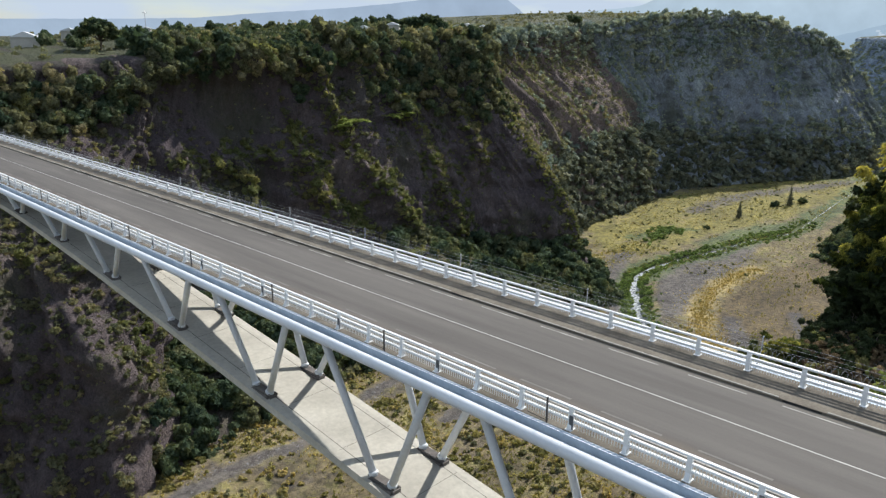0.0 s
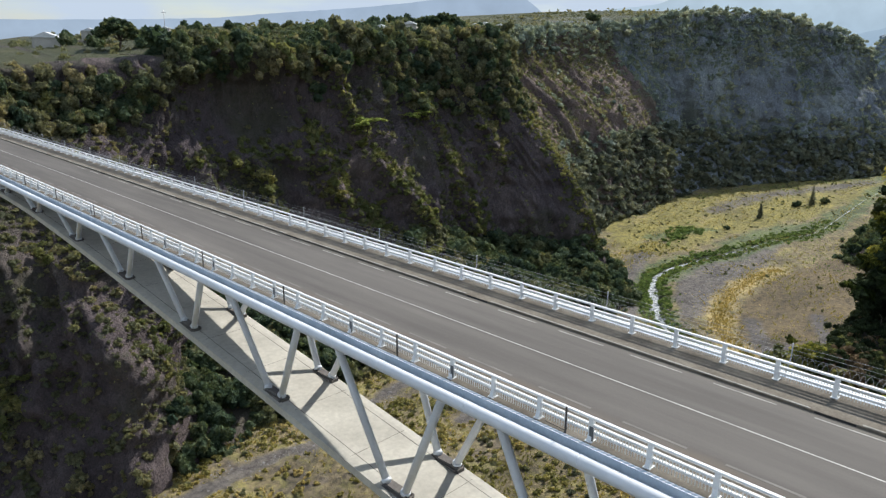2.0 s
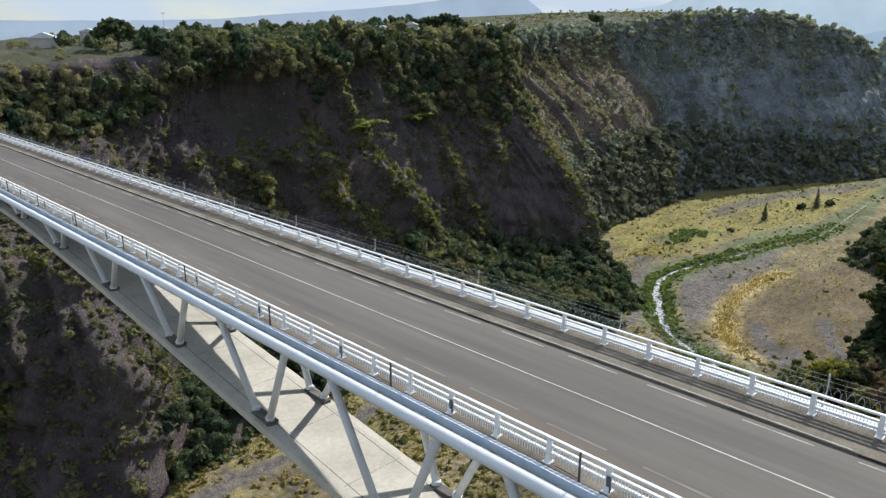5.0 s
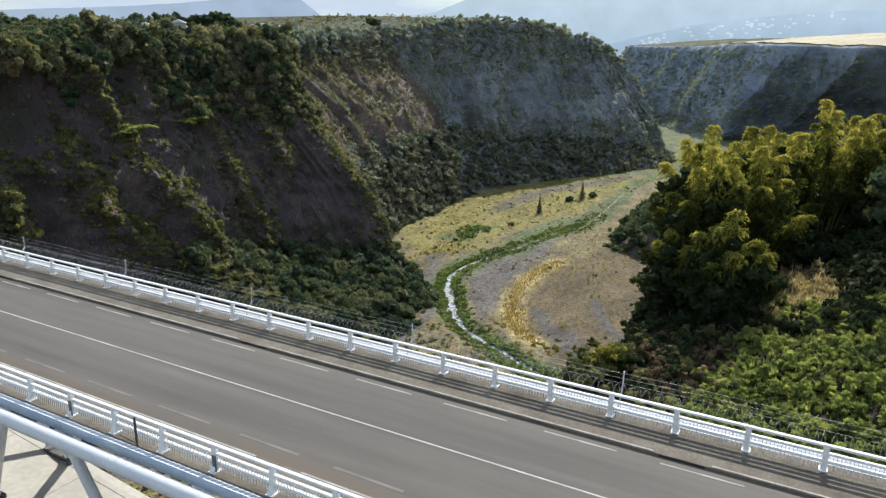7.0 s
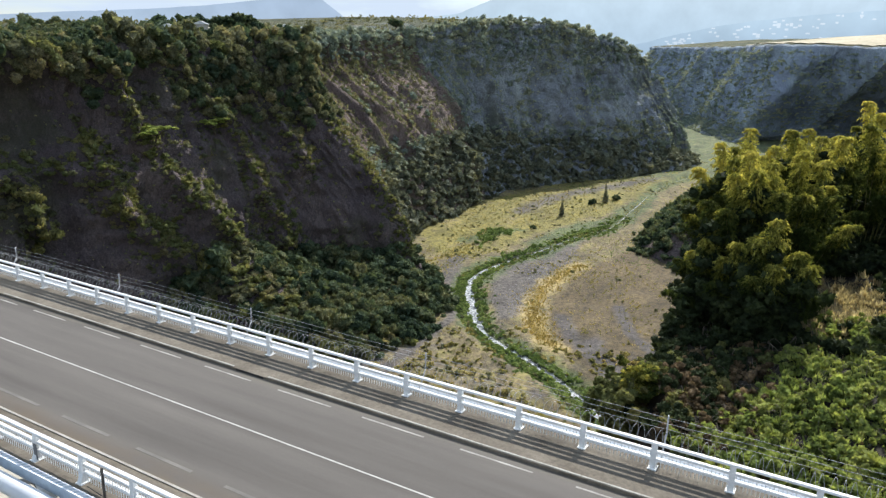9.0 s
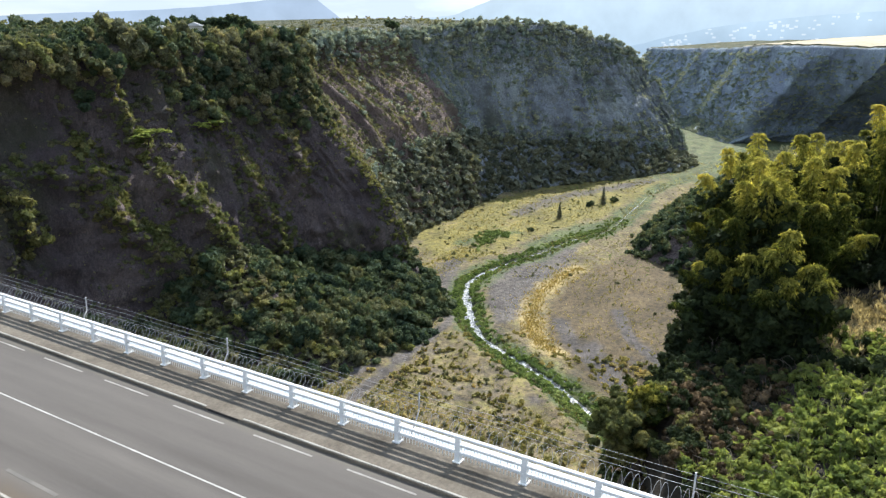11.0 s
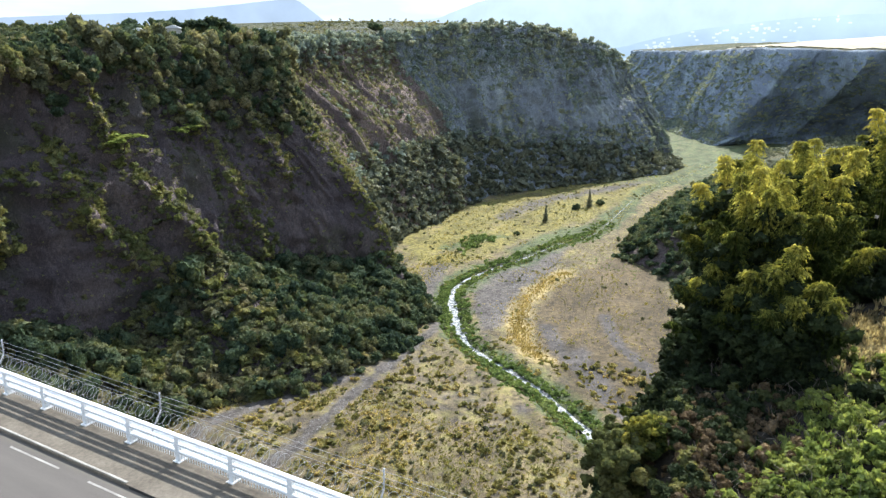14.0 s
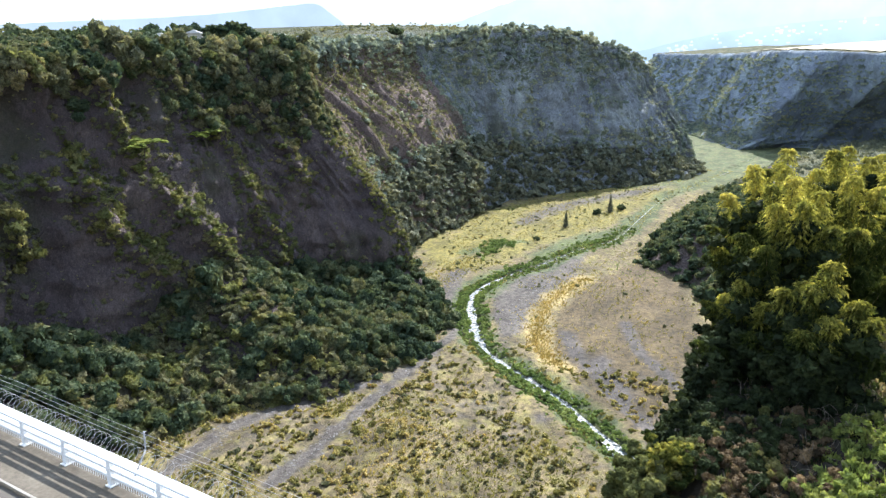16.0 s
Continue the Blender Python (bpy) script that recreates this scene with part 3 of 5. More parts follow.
D = away_from(river_line[::2], X, Y)
Z = bed(X) + (fractal(X / 30, Y / 30, 71, 4) - 0.47) * 3.5 - 1.6 * np.exp(-((D / 5) ** 2)) + 0.7 * np.exp(-(((D - 9) / 5) ** 2))


def floor_material():
    """Grey river gravel, straw-coloured grass, green margins, a tan terrace and a golden strip, with broken borders."""
    m, n, l, b = material("gravel_and_grass", 0.95)
    edge_noise = noise_node(n, l, 0.14, 7.0, (1, 1, 1), 0.7)
    mid = noise_node(n, l, 0.45, 8.0, (1, 1, 1), 0.75)
    fine = noise_node(n, l, 1.7, 5.0, (1, 1, 1), 0.75)
    both = mix_node(n, l, 0.8, fine.outputs["Fac"], mid.outputs["Fac"])

    def tone(dark, light):
        return ramp_node(n, l, both, [(0.41, dark), (0.5, tuple((a + c) / 2 for a, c in zip(dark, light))), (0.6, light)]).outputs[0]

    def fraction(source):
        add = n.new("ShaderNodeMath")
        add.operation = "MULTIPLY_ADD"
        add.inputs[1].default_value = 1.7
        l.new(edge_noise.outputs["Fac"], add.inputs[0])
        l.new(source, add.inputs[2])
        less = n.new("ShaderNodeMath")
        less.operation = "SUBTRACT"
        less.inputs[1].default_value = 0.68
        l.new(add.outputs[0], less.inputs[0])
        add = less
        return ramp_node(n, l, add.outputs[0], [(0.0, (0, 0, 0)), (0.5, (0, 0, 0)), (0.9, (0.92, 0.92, 0.92))]).outputs[0]

    c = tone((0.095, 0.079, 0.045), (0.298, 0.234, 0.128))
    c = mix_node(n, l, ramp_node(n, l, noise_node(n, l, 0.22, 6.0, (1, 1, 1), 0.7).outputs["Fac"], [(0.48, (0, 0, 0)), (0.6, (0.85, 0.85, 0.85))]).outputs[0], c, tone((0.148, 0.139, 0.045), (0.36, 0.312, 0.115)))
    looks = (("zone_a", 2, (0.058, 0.043, 0.024), (0.208, 0.153, 0.078)), ("zone_b", 0, (0.112, 0.105, 0.027), (0.335, 0.285, 0.07)),
             ("zone_a", 0, (0.062, 0.055, 0.052), (0.18, 0.162, 0.152)), ("zone_b", 1, (0.27, 0.205, 0.09), (0.52, 0.415, 0.19)), ("zone_a", 1, (0.05, 0.075, 0.03), (0.17, 0.205, 0.08)))
    for name, channel, dark, light in looks:
        a, sep = n.new("ShaderNodeAttribute"), n.new("ShaderNodeSeparateColor")
        a.attribute_name = name
        l.new(a.outputs["Color"], sep.inputs[0])
        c = mix_node(n, l, fraction(sep.outputs[channel]), c, tone(dark, light))
    wide = noise_node(n, l, 0.07, 6.0, (0.7, 1.3, 1), 0.65)
    c = mix_node(n, l, 1.0, c, ramp_node(n, l, wide.outputs["Fac"], [(0.36, (0.55, 0.55, 0.53)), (0.5, (0.86, 0.86, 0.86)), (0.64, (1.12, 1.1, 1.03))]).outputs[0], "MULTIPLY")
    l.new(c, b.inputs["Base Color"])
    bump_node(n, l, b, fine.outputs["Fac"], 1.0, 0.35)
    return m


def region(outline, soft):
    """1 inside an outline of (x, y), falling to 0 over the soft distance outside."""
    inside = np.zeros(X.shape, bool)
    near = np.full(X.shape, 1e9)
    for (ax, ay), (cx, cy) in zip(outline, outline[1:] + outline[:1]):
        inside ^= ((ay > Y) != (cy > Y)) & (X < (cx - ax) * (Y - ay) / ((cy - ay) or 1e-9) + ax)
        u = np.clip(((X - ax) * (cx - ax) + (Y - ay) * (cy - ay)) / ((cx - ax) ** 2 + (cy - ay) ** 2), 0, 1)
        near = np.minimum(near, np.hypot(X - ax - u * (cx - ax), Y - ay - u * (cy - ay)))
    return np.clip(0.5 + np.where(inside, near, -near) / soft, 0, 1)


def trail(rows, width):
    return np.clip(1.15 - away_from(spline(rows, 90), X, Y) / width, 0, 1)


ground = grid_object("ground", np.stack([X, Y, Z], -1), floor_material())
tagged(ground, "flat valley floor of grey gravel and yellow grass", "ground", kind="structure")
TRACK = [(108, 104), (123, 104), (142, 107), (167, 109), (200, 111), (219, 112), (240, 122), (262, 138)]
TRACK_HIGH = [(30, 124), (54, 126), (68, 124), (84, 127), (102, 132), (126, 133), (141, 129), (156, 122), (172, 117)]
GOLD = [(322, 93), (295, 95), (267, 94), (243, 86), (227, 78), (213, 65)]
stony = np.maximum(trail(TRACK, 3.6) * 1.05, trail(TRACK_HIGH, 4) * 1.05)
stony = np.maximum(stony, trail([(226, 112), (252, 128), (277, 146), (297, 152)], 9))
stony = np.maximum(stony, region([(305, 136), (344, 129), (378, 110), (318, 98), (277, 100), (240, 90), (224, 92), (247, 110)], 8) * 0.95)
stony = np.maximum(stony, trail([(420, 172), (481, 168), (551, 146), (608, 124)], 15) * 0.8)
stony = np.maximum(stony, np.clip((fractal(X / 15, Y / 15, 91, 4) - 0.45) * 5, 0, 0.42) * (X < 230))
stony = np.maximum(stony, trail([(246, 75), (223, 59), (202, 40), (188, 26)], 6) * 0.9)
stony = np.maximum(stony, trail([(272, 58), (248, 47), (232, 34), (214, 20)], 4.5))
stony = np.maximum(stony, region([(236, 56), (214, 38), (196, 27), (190, 34), (212, 52), (230, 64)], 9) * 0.75)
lush = np.clip(1.5 - D / (4.5 + 9 * fractal(X / 20, Y / 20, 83, 3)), 0, 1) * np.where(X > 150, 1, 0.6)
lush = np.maximum(lush, trail([(335, 170), (352, 160), (372, 151)], 7) * 0.9)
lush = np.maximum(lush, trail([(346, 127), (398, 121), (430, 104)], 14))
lush = np.maximum(lush, np.clip((X - 560) / 90, 0, 0.75))
tan = region([(320, 90), (372, 78), (337, 50), (265, 20), (190, 5), (176, 22), (190, 38), (214, 62), (240, 80), (270, 88)], 10)
tan = np.maximum(tan, np.clip((fractal(X / 22, Y / 22, 77, 3) - 0.4) * 4, 0, 0.45) * (X < 220) * (D > 6))
yellow = region([(300, 170), (335, 205), (400, 212), (600, 190), (620, 110), (440, 118), (397, 133), (341, 140), (296, 150)], 14) * np.clip(0.25 + 1.5 * fractal(X / 30, Y / 14, 79, 3), 0, 1)
gold = trail(GOLD, 9) * np.clip(0.35 + 1.3 * fractal(X / 9, Y / 9, 85, 3), 0, 1)
for name, channels in (("zone_a", (stony, lush, tan)), ("zone_b", (yellow, gold, 0 * gold))):
    a = ground.data.color_attributes.new(name, "FLOAT_COLOR", "POINT")
    a.data.foreach_set("color", np.stack([*channels, 0 * gold + 1], -1).astype(np.float32).ravel())


def water_material():
    m, n, l, b = material("running_water", 0.12)
    foam = noise_node(n, l, 0.75, 7.0, (1, 1, 1), 0.8)
    c = ramp_node(n, l, foam.outputs["Fac"], [(0.4, (0.08, 0.09, 0.09)), (0.5, (0.27, 0.29, 0.29)), (0.6, (0.66, 0.68, 0.68))])
    l.new(c.outputs[0], b.inputs["Base Color"])
    r = ramp_node(n, l, foam.outputs["Fac"], [(0.42, (0.08, 0.08, 0.08)), (0.58, (0.7, 0.7, 0.7))])
    l.new(r.outputs[0], b.inputs["Roughness"])
    bump_node(n, l, b, foam.outputs["Fac"], 0.8, 0.3)
    return m


t = np.gradient(river_line, axis=0)
t /= np.linalg.norm(t, axis=1)[:, None]
side = np.stack([-t[:, 1], t[:, 0]], -1)
wide = np.interp(river_line[:, 0], [150, 195, 222, 255, 285, 310, 900], [1.3, 1.4, 1.9, 1.9, 1.0, 0.2, 0.05]) * (0.5 + 1.7 * value_noise(np.arange(260) / 9.0, np.zeros(260), 17))
rows = []
for f in np.linspace(-1, 1, 7):
    q = river_line + side * (wide * f)[:, None]
    rows.append(np.c_[q, bed(q[:, 0]) - 0.45 + 0.12 * value_noise(q[:, 0] / 2, q[:, 1] / 2, 23)])
tagged(grid_object("river", np.array(rows)[::-1], water_material()), "narrow white-flecked stream running over stones", "river", kind="structure")

# near bank on the bridge's upstream side, and the ground that carries its end
bx, by = np.arange(-140, 170, 2.5), np.arange(-330, 60, 2.5)
BX, BY = np.meshgrid(bx, by)
EDGE_X = [-140, -40, 0, 14, 26, 36, 52, 70, 85, 115, 140, 165]
EDGE_Y = [-120, -66, -44, -27, -13, -9.5, -9, -7, -9, -18, -26, -80]
edge = np.interp(BX, EDGE_X, EDGE_Y)
over = BY - edge
top = -12.5 + np.clip(-over - 5, 0, 60) * 0.30 + np.clip((BX - 40) * 0.02, -1, 3)
top = np.minimum(top, 3 + 0.02 * np.clip(-over, 0, 200))
drop = np.clip(over, 0, 200)
BZ = np.maximum(top - 3.2 * drop, -97) + (fractal(BX / 9, BY / 9, 45, 4) - 0.47) * np.where(over > 0, 5, 2.2)
deckside = (np.abs(BX + 3.4) < 9) & (BY < -52)
BZ = np.where(deckside, np.minimum(BZ, -1.2), BZ)


def bank_height(x, y):
    i = np.clip(((np.asarray(x) + 140) / 2.5).round().astype(int), 0, len(bx) - 1)
    j = np.clip(((np.asarray(y) + 330) / 2.5).round().astype(int), 0, len(by) - 1)
    return BZ[j, i]


# Brown soil taken near black, carrying the bamboo's shade in its tone.
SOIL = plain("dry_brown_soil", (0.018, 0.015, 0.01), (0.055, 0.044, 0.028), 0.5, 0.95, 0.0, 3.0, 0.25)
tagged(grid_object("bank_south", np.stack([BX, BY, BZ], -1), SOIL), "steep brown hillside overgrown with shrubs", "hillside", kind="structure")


# ---- the bridge ----
MID, Y0, Y1 = -3.42, -62.0, 212.0
SLAB_W, SLAB_E = -6.95, -1.55


def slab_top(y):
    """Height of the lower slab: deep at the bank, shallow at midspan."""
    d = abs(y - 78.0)
    return -4.2 - 0.00287 * d * d / (1 + d / 47.0)


bridge = thing("bridge", "white steel truss bridge with concrete slabs across the canyon", "bridge")
bm = bmesh.new()
prism_into(bm, [(MID - 5.75, -0.2), (MID - 3.88, -0.2), (MID - 3.88, -0.313), (MID + 3.42, -0.313), (MID + 3.42, -0.2), (MID + 5.75, -0.2), (MID + 5.75, -0.42), (MID + 4.4, -0.6), (MID, -0.7), (MID - 4.4, -0.6), (MID - 5.75, -0.42)], Y0, Y1)
part("deck", bm, WALKWAY, bridge, "stained concrete deck with raised walkways")
bm = bmesh.new()
ys = np.arange(Y0, Y1 + 1, 4.0)
rings = []
for y in ys:
    z = slab_top(float(y))
    rings.append([bm.verts.new(p) for p in ((SLAB_W, y, z - 0.06), (SLAB_W + 0.5, y, z), (SLAB_E - 0.5, y, z), (SLAB_E, y, z - 0.06), (SLAB_E, y, z - 0.62), (SLAB_E - 0.3, y, z - 0.75), (SLAB_W + 0.3, y, z - 0.75), (SLAB_W, y, z - 0.62))])
for a, b in zip(rings, rings[1:]):
    for k in range(8):
        bm.faces.new((a[k], b[k], b[(k + 1) % 8], a[(k + 1) % 8]))
bm.faces.new(rings[0])
bm.faces.new(rings[-1][::-1])
slab = part("lower_slab", bm, CONCRETE, bridge, "pale arched concrete bottom slab")
for x in (SLAB_E - 0.85, SLAB_W + 0.85):
    bm = bmesh.new()
    pairs = [[bm.verts.new((x + o, float(a), slab_top(float(a)) + 0.004)) for o in (-0.02, 0.02)] for a in ys]
    for a, b in zip(pairs, pairs[1:]):
        bm.faces.new((a[0], a[1], b[1], b[0]))
    part("joint_groove", bm, DARK, slab)
for y in np.arange(-58.0, 200.0, 6.25):
    bm = bmesh.new()
    z = slab_top(float(y)) + 0.005
    dz = slab_top(float(y) + 0.05) - slab_top(float(y))
    bm.faces.new([bm.verts.new(p) for p in ((SLAB_W + 0.5, y, z), (SLAB_E - 0.5, y, z), (SLAB_E - 0.5, y + 0.025, z + dz / 2), (SLAB_W + 0.5, y + 0.025, z + dz / 2))])
    part("pour_joint", bm, DARK, slab)

for s in (-1, 1):
    x = MID + s * 6.45
    bm = bmesh.new()
    tube_into(bm, (x, Y0, -0.48), (x, Y1, -0.48), 0.28, sides=20)
    for y in np.arange(Y0 + 1.3, Y1, 5.8):
        tube_into(bm, (x, y - 0.03, -0.48), (x, y + 0.03, -0.48), 0.287, sides=20)
    part("edge_pipe", bm, STEEL, bridge, "thick white steel pipe along the deck edge")
    bm = bmesh.new()
    # East cover, out of sight, is lowered and widened to complete the deck's shadow.
    a, b = sorted((MID + s * 5.72, MID + s * (6.2 if s > 0 else 6.0)))
    low = (a, -0.46), (b, -0.46), (b, -0.26 if s > 0 else -0.12), (a, -0.26 if s > 0 else -0.06)
    prism_into(bm, list(low), Y0, Y1)
    part("cable_cover", bm, COVER, bridge, "ribbed pale metal cable cover")
    if s < 0:
        bm = bmesh.new()
        for y in np.arange(-40.0, 90.0, 0.24):
            bm.faces.new([bm.verts.new(q) for q in ((a, y + 0.1, -0.054), (a, y, -0.054), (b, y - 0.05, -0.114), (b, y + 0.05, -0.114))])
        tagged(part("cover_rib", bm, STEEL, bridge, "pale raised ribs across the cable cover"), kind="stuff")

# truss legs, in pairs from each node on the lower slab
for k in range(-5, 17):
    yb = 13.3 + 12.9 * k
    if not Y0 < yb - 9 < yb + 2 < Y1:
        continue
    up = 1 if yb < 78 else -1
    z = slab_top(yb)
    for s, xb, xt in ((-1, -6.3, -7.1), (1, -2.1, -1.3)):
        for foot, head in ((0.65, 5.45), (-0.65, -5.45)):
            bm = bmesh.new()
            tube_into(bm, (xb, yb + up * foot, z - 0.15), (xt, yb + up * head, -0.62), 0.24, sides=16)
            leg = part("truss_leg", bm, STEEL, bridge)
            a, b = Vector((xb, yb + up * foot, z - 0.15)), Vector((xt, yb + up * head, -0.62))
            bm = bmesh.new()
            tube_into(bm, a.lerp(b, 0.42 / (b - a).length), a.lerp(b, 0.62 / (b - a).length), 0.33, 0.28, 16)
            part("collar", bm, STEEL, leg)
        bm = bmesh.new()
        box_into(bm, (xb - 0.42, yb - 1.25, z - 0.3), (xb + 0.42, yb + 1.25, z + 0.22))
        bmesh.ops.bevel(bm, geom=list(bm.edges), offset=0.14, segments=2, affect="EDGES")
        part("node_block", bm, STAINED, bridge, "dark stained block where the legs meet the slab")

# road, kerbs and markings
bm = bmesh.new()
box_into(bm, (MID - 3.88, Y0 - 60, -0.45), (MID + 3.42, Y1 + 60, -0.307))
road = tagged(part("road", bm, ASPHALT), "worn grey asphalt road with white lines", "road", kind="structure")
bm = bmesh.new()
box_into(bm, (MID - 0.034, Y0 - 60, -0.31), (MID + 0.034, Y1 + 60, -0.303))
part("centre_line", bm, PAINT, road)
for s, off in ((1, -1.92), (-1, 3.45)):
    x = MID + s * 3.0
    dash = None
    for k in range(-16, 52):
        y = off - 4.33 * k if s > 0 else off + 4.33 * k
        if not Y0 - 10 < y < Y1:
            continue
        if dash is None:
            bm = bmesh.new()
            box_into(bm, (-0.042, -1.4, -0.004), (0.042, 1.4, 0.004)) if s > 0 else box_into(bm, (-0.07, -1.4, -0.004), (0.07, 1.4, 0.004))
            dash = part("dash", bm, FAINT if s > 0 else GHOST, road)
            ob = dash
        else:
            ob = new("dash", dash.data)
            ob.parent = road
        ob.location = (x, y - 1.5, -0.306)
kerb_mesh = None
for s in (-1, 1):
    kerb = thing("kerb", "pale concrete kerb between road and walkway", "kerb", kind="structure")
    x = MID + (3.42 if s > 0 else -3.88)
    for k in range(-62, 118):
        y = k * 2.0
        drain = (k % 10 == 0) if s > 0 else (k % 10 == 6)
        bm = None
        if kerb_mesh is None:
            bm = bmesh.new()
            box_into(bm, (-0.07, -0.992, -0.16), (0.07, 0.992, 0.015))
            bmesh.ops.bevel(bm, geom=[e for e in bm.edges if e.calc_length() > 1], offset=0.025, segments=2, affect="EDGES")
            ob = part("kerb_stone", bm, KERB, kerb)
            kerb_mesh = ob.data
        elif drain:
            bm = bmesh.new()
            box_into(bm, (-0.1, -0.8, -0.16), (0.1, 0.8, -0.03))
            ob = part("drain", bm, DARK, kerb, "dark drain gap in the kerb")
        else:
            ob = new("kerb_stone", kerb_mesh)
            ob.parent = kerb
        ob.location = (x + s * 0.088, y, -0.19)


# guard rails
PLATE = 0
PLATE_GREY = plain("dull_grey_plate", (0.12, 0.125, 0.13), (0.22, 0.225, 0.23), 2.0, 0.6, 0.3)


def guard_rail(s, first):
    x = MID + s * 5.27
    rail = thing("guard_rail", "white painted steel guard rail with upright bars", "guard rail", group="bridge railings")
    y0, y1 = first - 2.5 * 22, first + 2.5 * 88
    for name, z, w, h in (("top_rail", 0.755, 0.085, 0.045), ("middle_rail", 0.46, 0.075, 0.05), ("lower_rail", 0.17, 0.075, 0.06)):
        bm = bmesh.new()
        box_into(bm, (x - w, y0, z - h), (x + w, y1, z + h))
        bmesh.ops.bevel(bm, geom=[e for e in bm.edges if e.calc_length() > 1], offset=0.022, segments=2, affect="EDGES")
        part(name, bm, RAIL, rail)
    # the bars of the nearest bays one by one, those far along the bridge together
    bar, rest = None, bmesh.new()
    for k in range(-22, 60):
        for q in range(1, 20):
            y = first + 2.5 * k + 0.125 * q
            if not -6 <= k < 10:
                box_into(rest, (x + s * 0.03 - 0.01, y - 0.011, -0.13), (x + s * 0.03 + 0.01, y + 0.011, 0.45))
                continue
            if bar is None:
                bm = bmesh.new()
                box_into(bm, (s * 0.03 - 0.01, -0.011, -0.13), (s * 0.03 + 0.01, 0.011, 0.45))
                bar = part("bar", bm, RAIL, rail)
                ob = bar
            else:
                ob = new("bar", bar.data)
                ob.parent = rail
            ob.location = (x, y, 0)
    tagged(part("far_bar", rest, RAIL, rail), kind="stuff")
    post = None
    for k in range(-22, 89):
        y = first + 2.5 * k
        if post is None:
            bm = bmesh.new()
            out = [(-0.06, -0.2), (0.2, -0.2), (0.2, -0.16), (0.1, 0.1), (0.075, 0.78), (-0.05, 0.78), (-0.075, 0.4)]
            prism_into(bm, [(s * px, pz) for px, pz in out], -0.095, 0.095)
            box_into(bm, (-0.14, -0.15, -0.205), (0.24, 0.15, -0.17)) if s > 0 else box_into(bm, (-0.24, -0.15, -0.205), (0.14, 0.15, -0.17))
            bmesh.ops.recalc_face_normals(bm, faces=bm.faces)
            post = part("post", bm, RAIL, rail)
            ob = post
        else:
            ob = new("post", post.data)
            ob.parent = rail
        ob.location = (x, y, 0)
        if s < 0 and k % 3 == PLATE:
            bm = bmesh.new()
            box_into(bm, (x - 0.13, y - 0.15, -0.16), (x - 0.11, y + 0.03, 0.44))
            part("backing_plate", bm, PLATE_GREY, rail, "dark grey steel plate behind the post")
    return rail


guard_rail(1, -6.907)
guard_rail(-1, -13.964)


# security fence beyond the far rail: bent posts, strands of wire, a coil of razor wire
fence = thing("security_fence", "galvanised wire fence with a coil of razor wire behind the railing", "fence")
FX = MID + 6.3
for k in range(-4, 13):
    y = 10.0 * k + 3.0
    bm = bmesh.new()
    tube_into(bm, (FX - 0.3, y, -0.4), (FX + 0.3, y, 0.5), 0.03, sides=8)
    tube_into(bm, (FX + 0.3, y, 0.48), (FX + 0.3, y, 1.2), 0.03, sides=8)
    for z in (0.7, 0.92, 1.14):
        tube_into(bm, (FX + 0.2, y, z), (FX + 0.38, y, z + 0.02), 0.012, sides=5)
    part("fence_post", bm, GALV, fence)


def wire_object(name, rows, r, parent, mat):
    cu = bpy.data.curves.new(name, "CURVE")
    cu.dimensions, cu.bevel_depth, cu.bevel_resolution = "3D", r, 1
    for pts in rows:
        sp = cu.splines.new("POLY")
        sp.points.add(len(pts) - 1)
        sp.points.foreach_set("co", np.c_[np.array(pts), np.ones(len(pts))].ravel())
    cu.materials.append(mat)
    ob = new(name, cu)
    ob.parent = parent
    return ob


for z in (0.7, 0.92, 1.14):
    wire_object("wire_strand", [[(FX + 0.3, y, z - 0.05 * math.sin(math.pi * ((y % 10) / 10))) for y in np.arange(-40, 121, 1.0)]], 0.006, fence, GALV)
coil = []
for a in np.arange(0, 150 / 0.3 * 2 * math.pi, 2 * math.pi / 14):
    y = -40 + a / (2 * math.pi) * 0.3
    coil.append((FX - 0.08 + 0.27 * math.cos(a), y + 0.05 * math.sin(a * 0.37), 0.5 + 0.25 * math.sin(a)))
wire_object("razor_coil", [coil], 0.0065, fence, GALV)

for k in range(-4, 12):
    bracket = thing("steel_bracket", "dark thin steel upright beside the railing", "bracket", (MID - 5.62, 10.0 * k - 3.0, 0), "steel uprights along the deck edge")
    bm = bmesh.new()
    box_into(bm, (-0.03, -0.03, -0.25), (0.03, 0.03, 0.98))
    part("upright", bm, TIMBER, bracket)
    bm = bmesh.new()
    tube_into(bm, (0, 0, -0.05), (0.15, 1.1, -0.12), 0.015, sides=6)
    part("brace", bm, TIMBER, bracket)


# ---- vegetation ----
rng = np.random.default_rng(4)


def on_sheet(p, count, weight, seed):
    """Random places on a sheet, thicker where the weight (rows x columns) is high."""
    g = np.random.default_rng(seed)
    a, b, c = p[:-1, :-1], p[1:, :-1], p[:-1, 1:]
    area = np.linalg.norm(np.cross(b - a, c - a), axis=-1) * weight[:-1, :-1]
    k = g.choice(area.size, count, p=(area / area.sum()).ravel())
    i, j = np.unravel_index(k, area.shape)
    u, v = g.random((2, count, 1))
    return p[i, j] * (1 - u) * (1 - v) + p[i + 1, j] * u * (1 - v) + p[i, j + 1] * (1 - u) * v + p[i + 1, j + 1] * u * v


def spaced(p, gap):
    """The places thinned out so that none is nearer to another than the gap."""
    kept = []
    for q in p:
        if not kept or np.min(np.sum((np.array(kept) - q) ** 2, axis=1)) > gap * gap:
            kept.append(q)
    return np.array(kept)


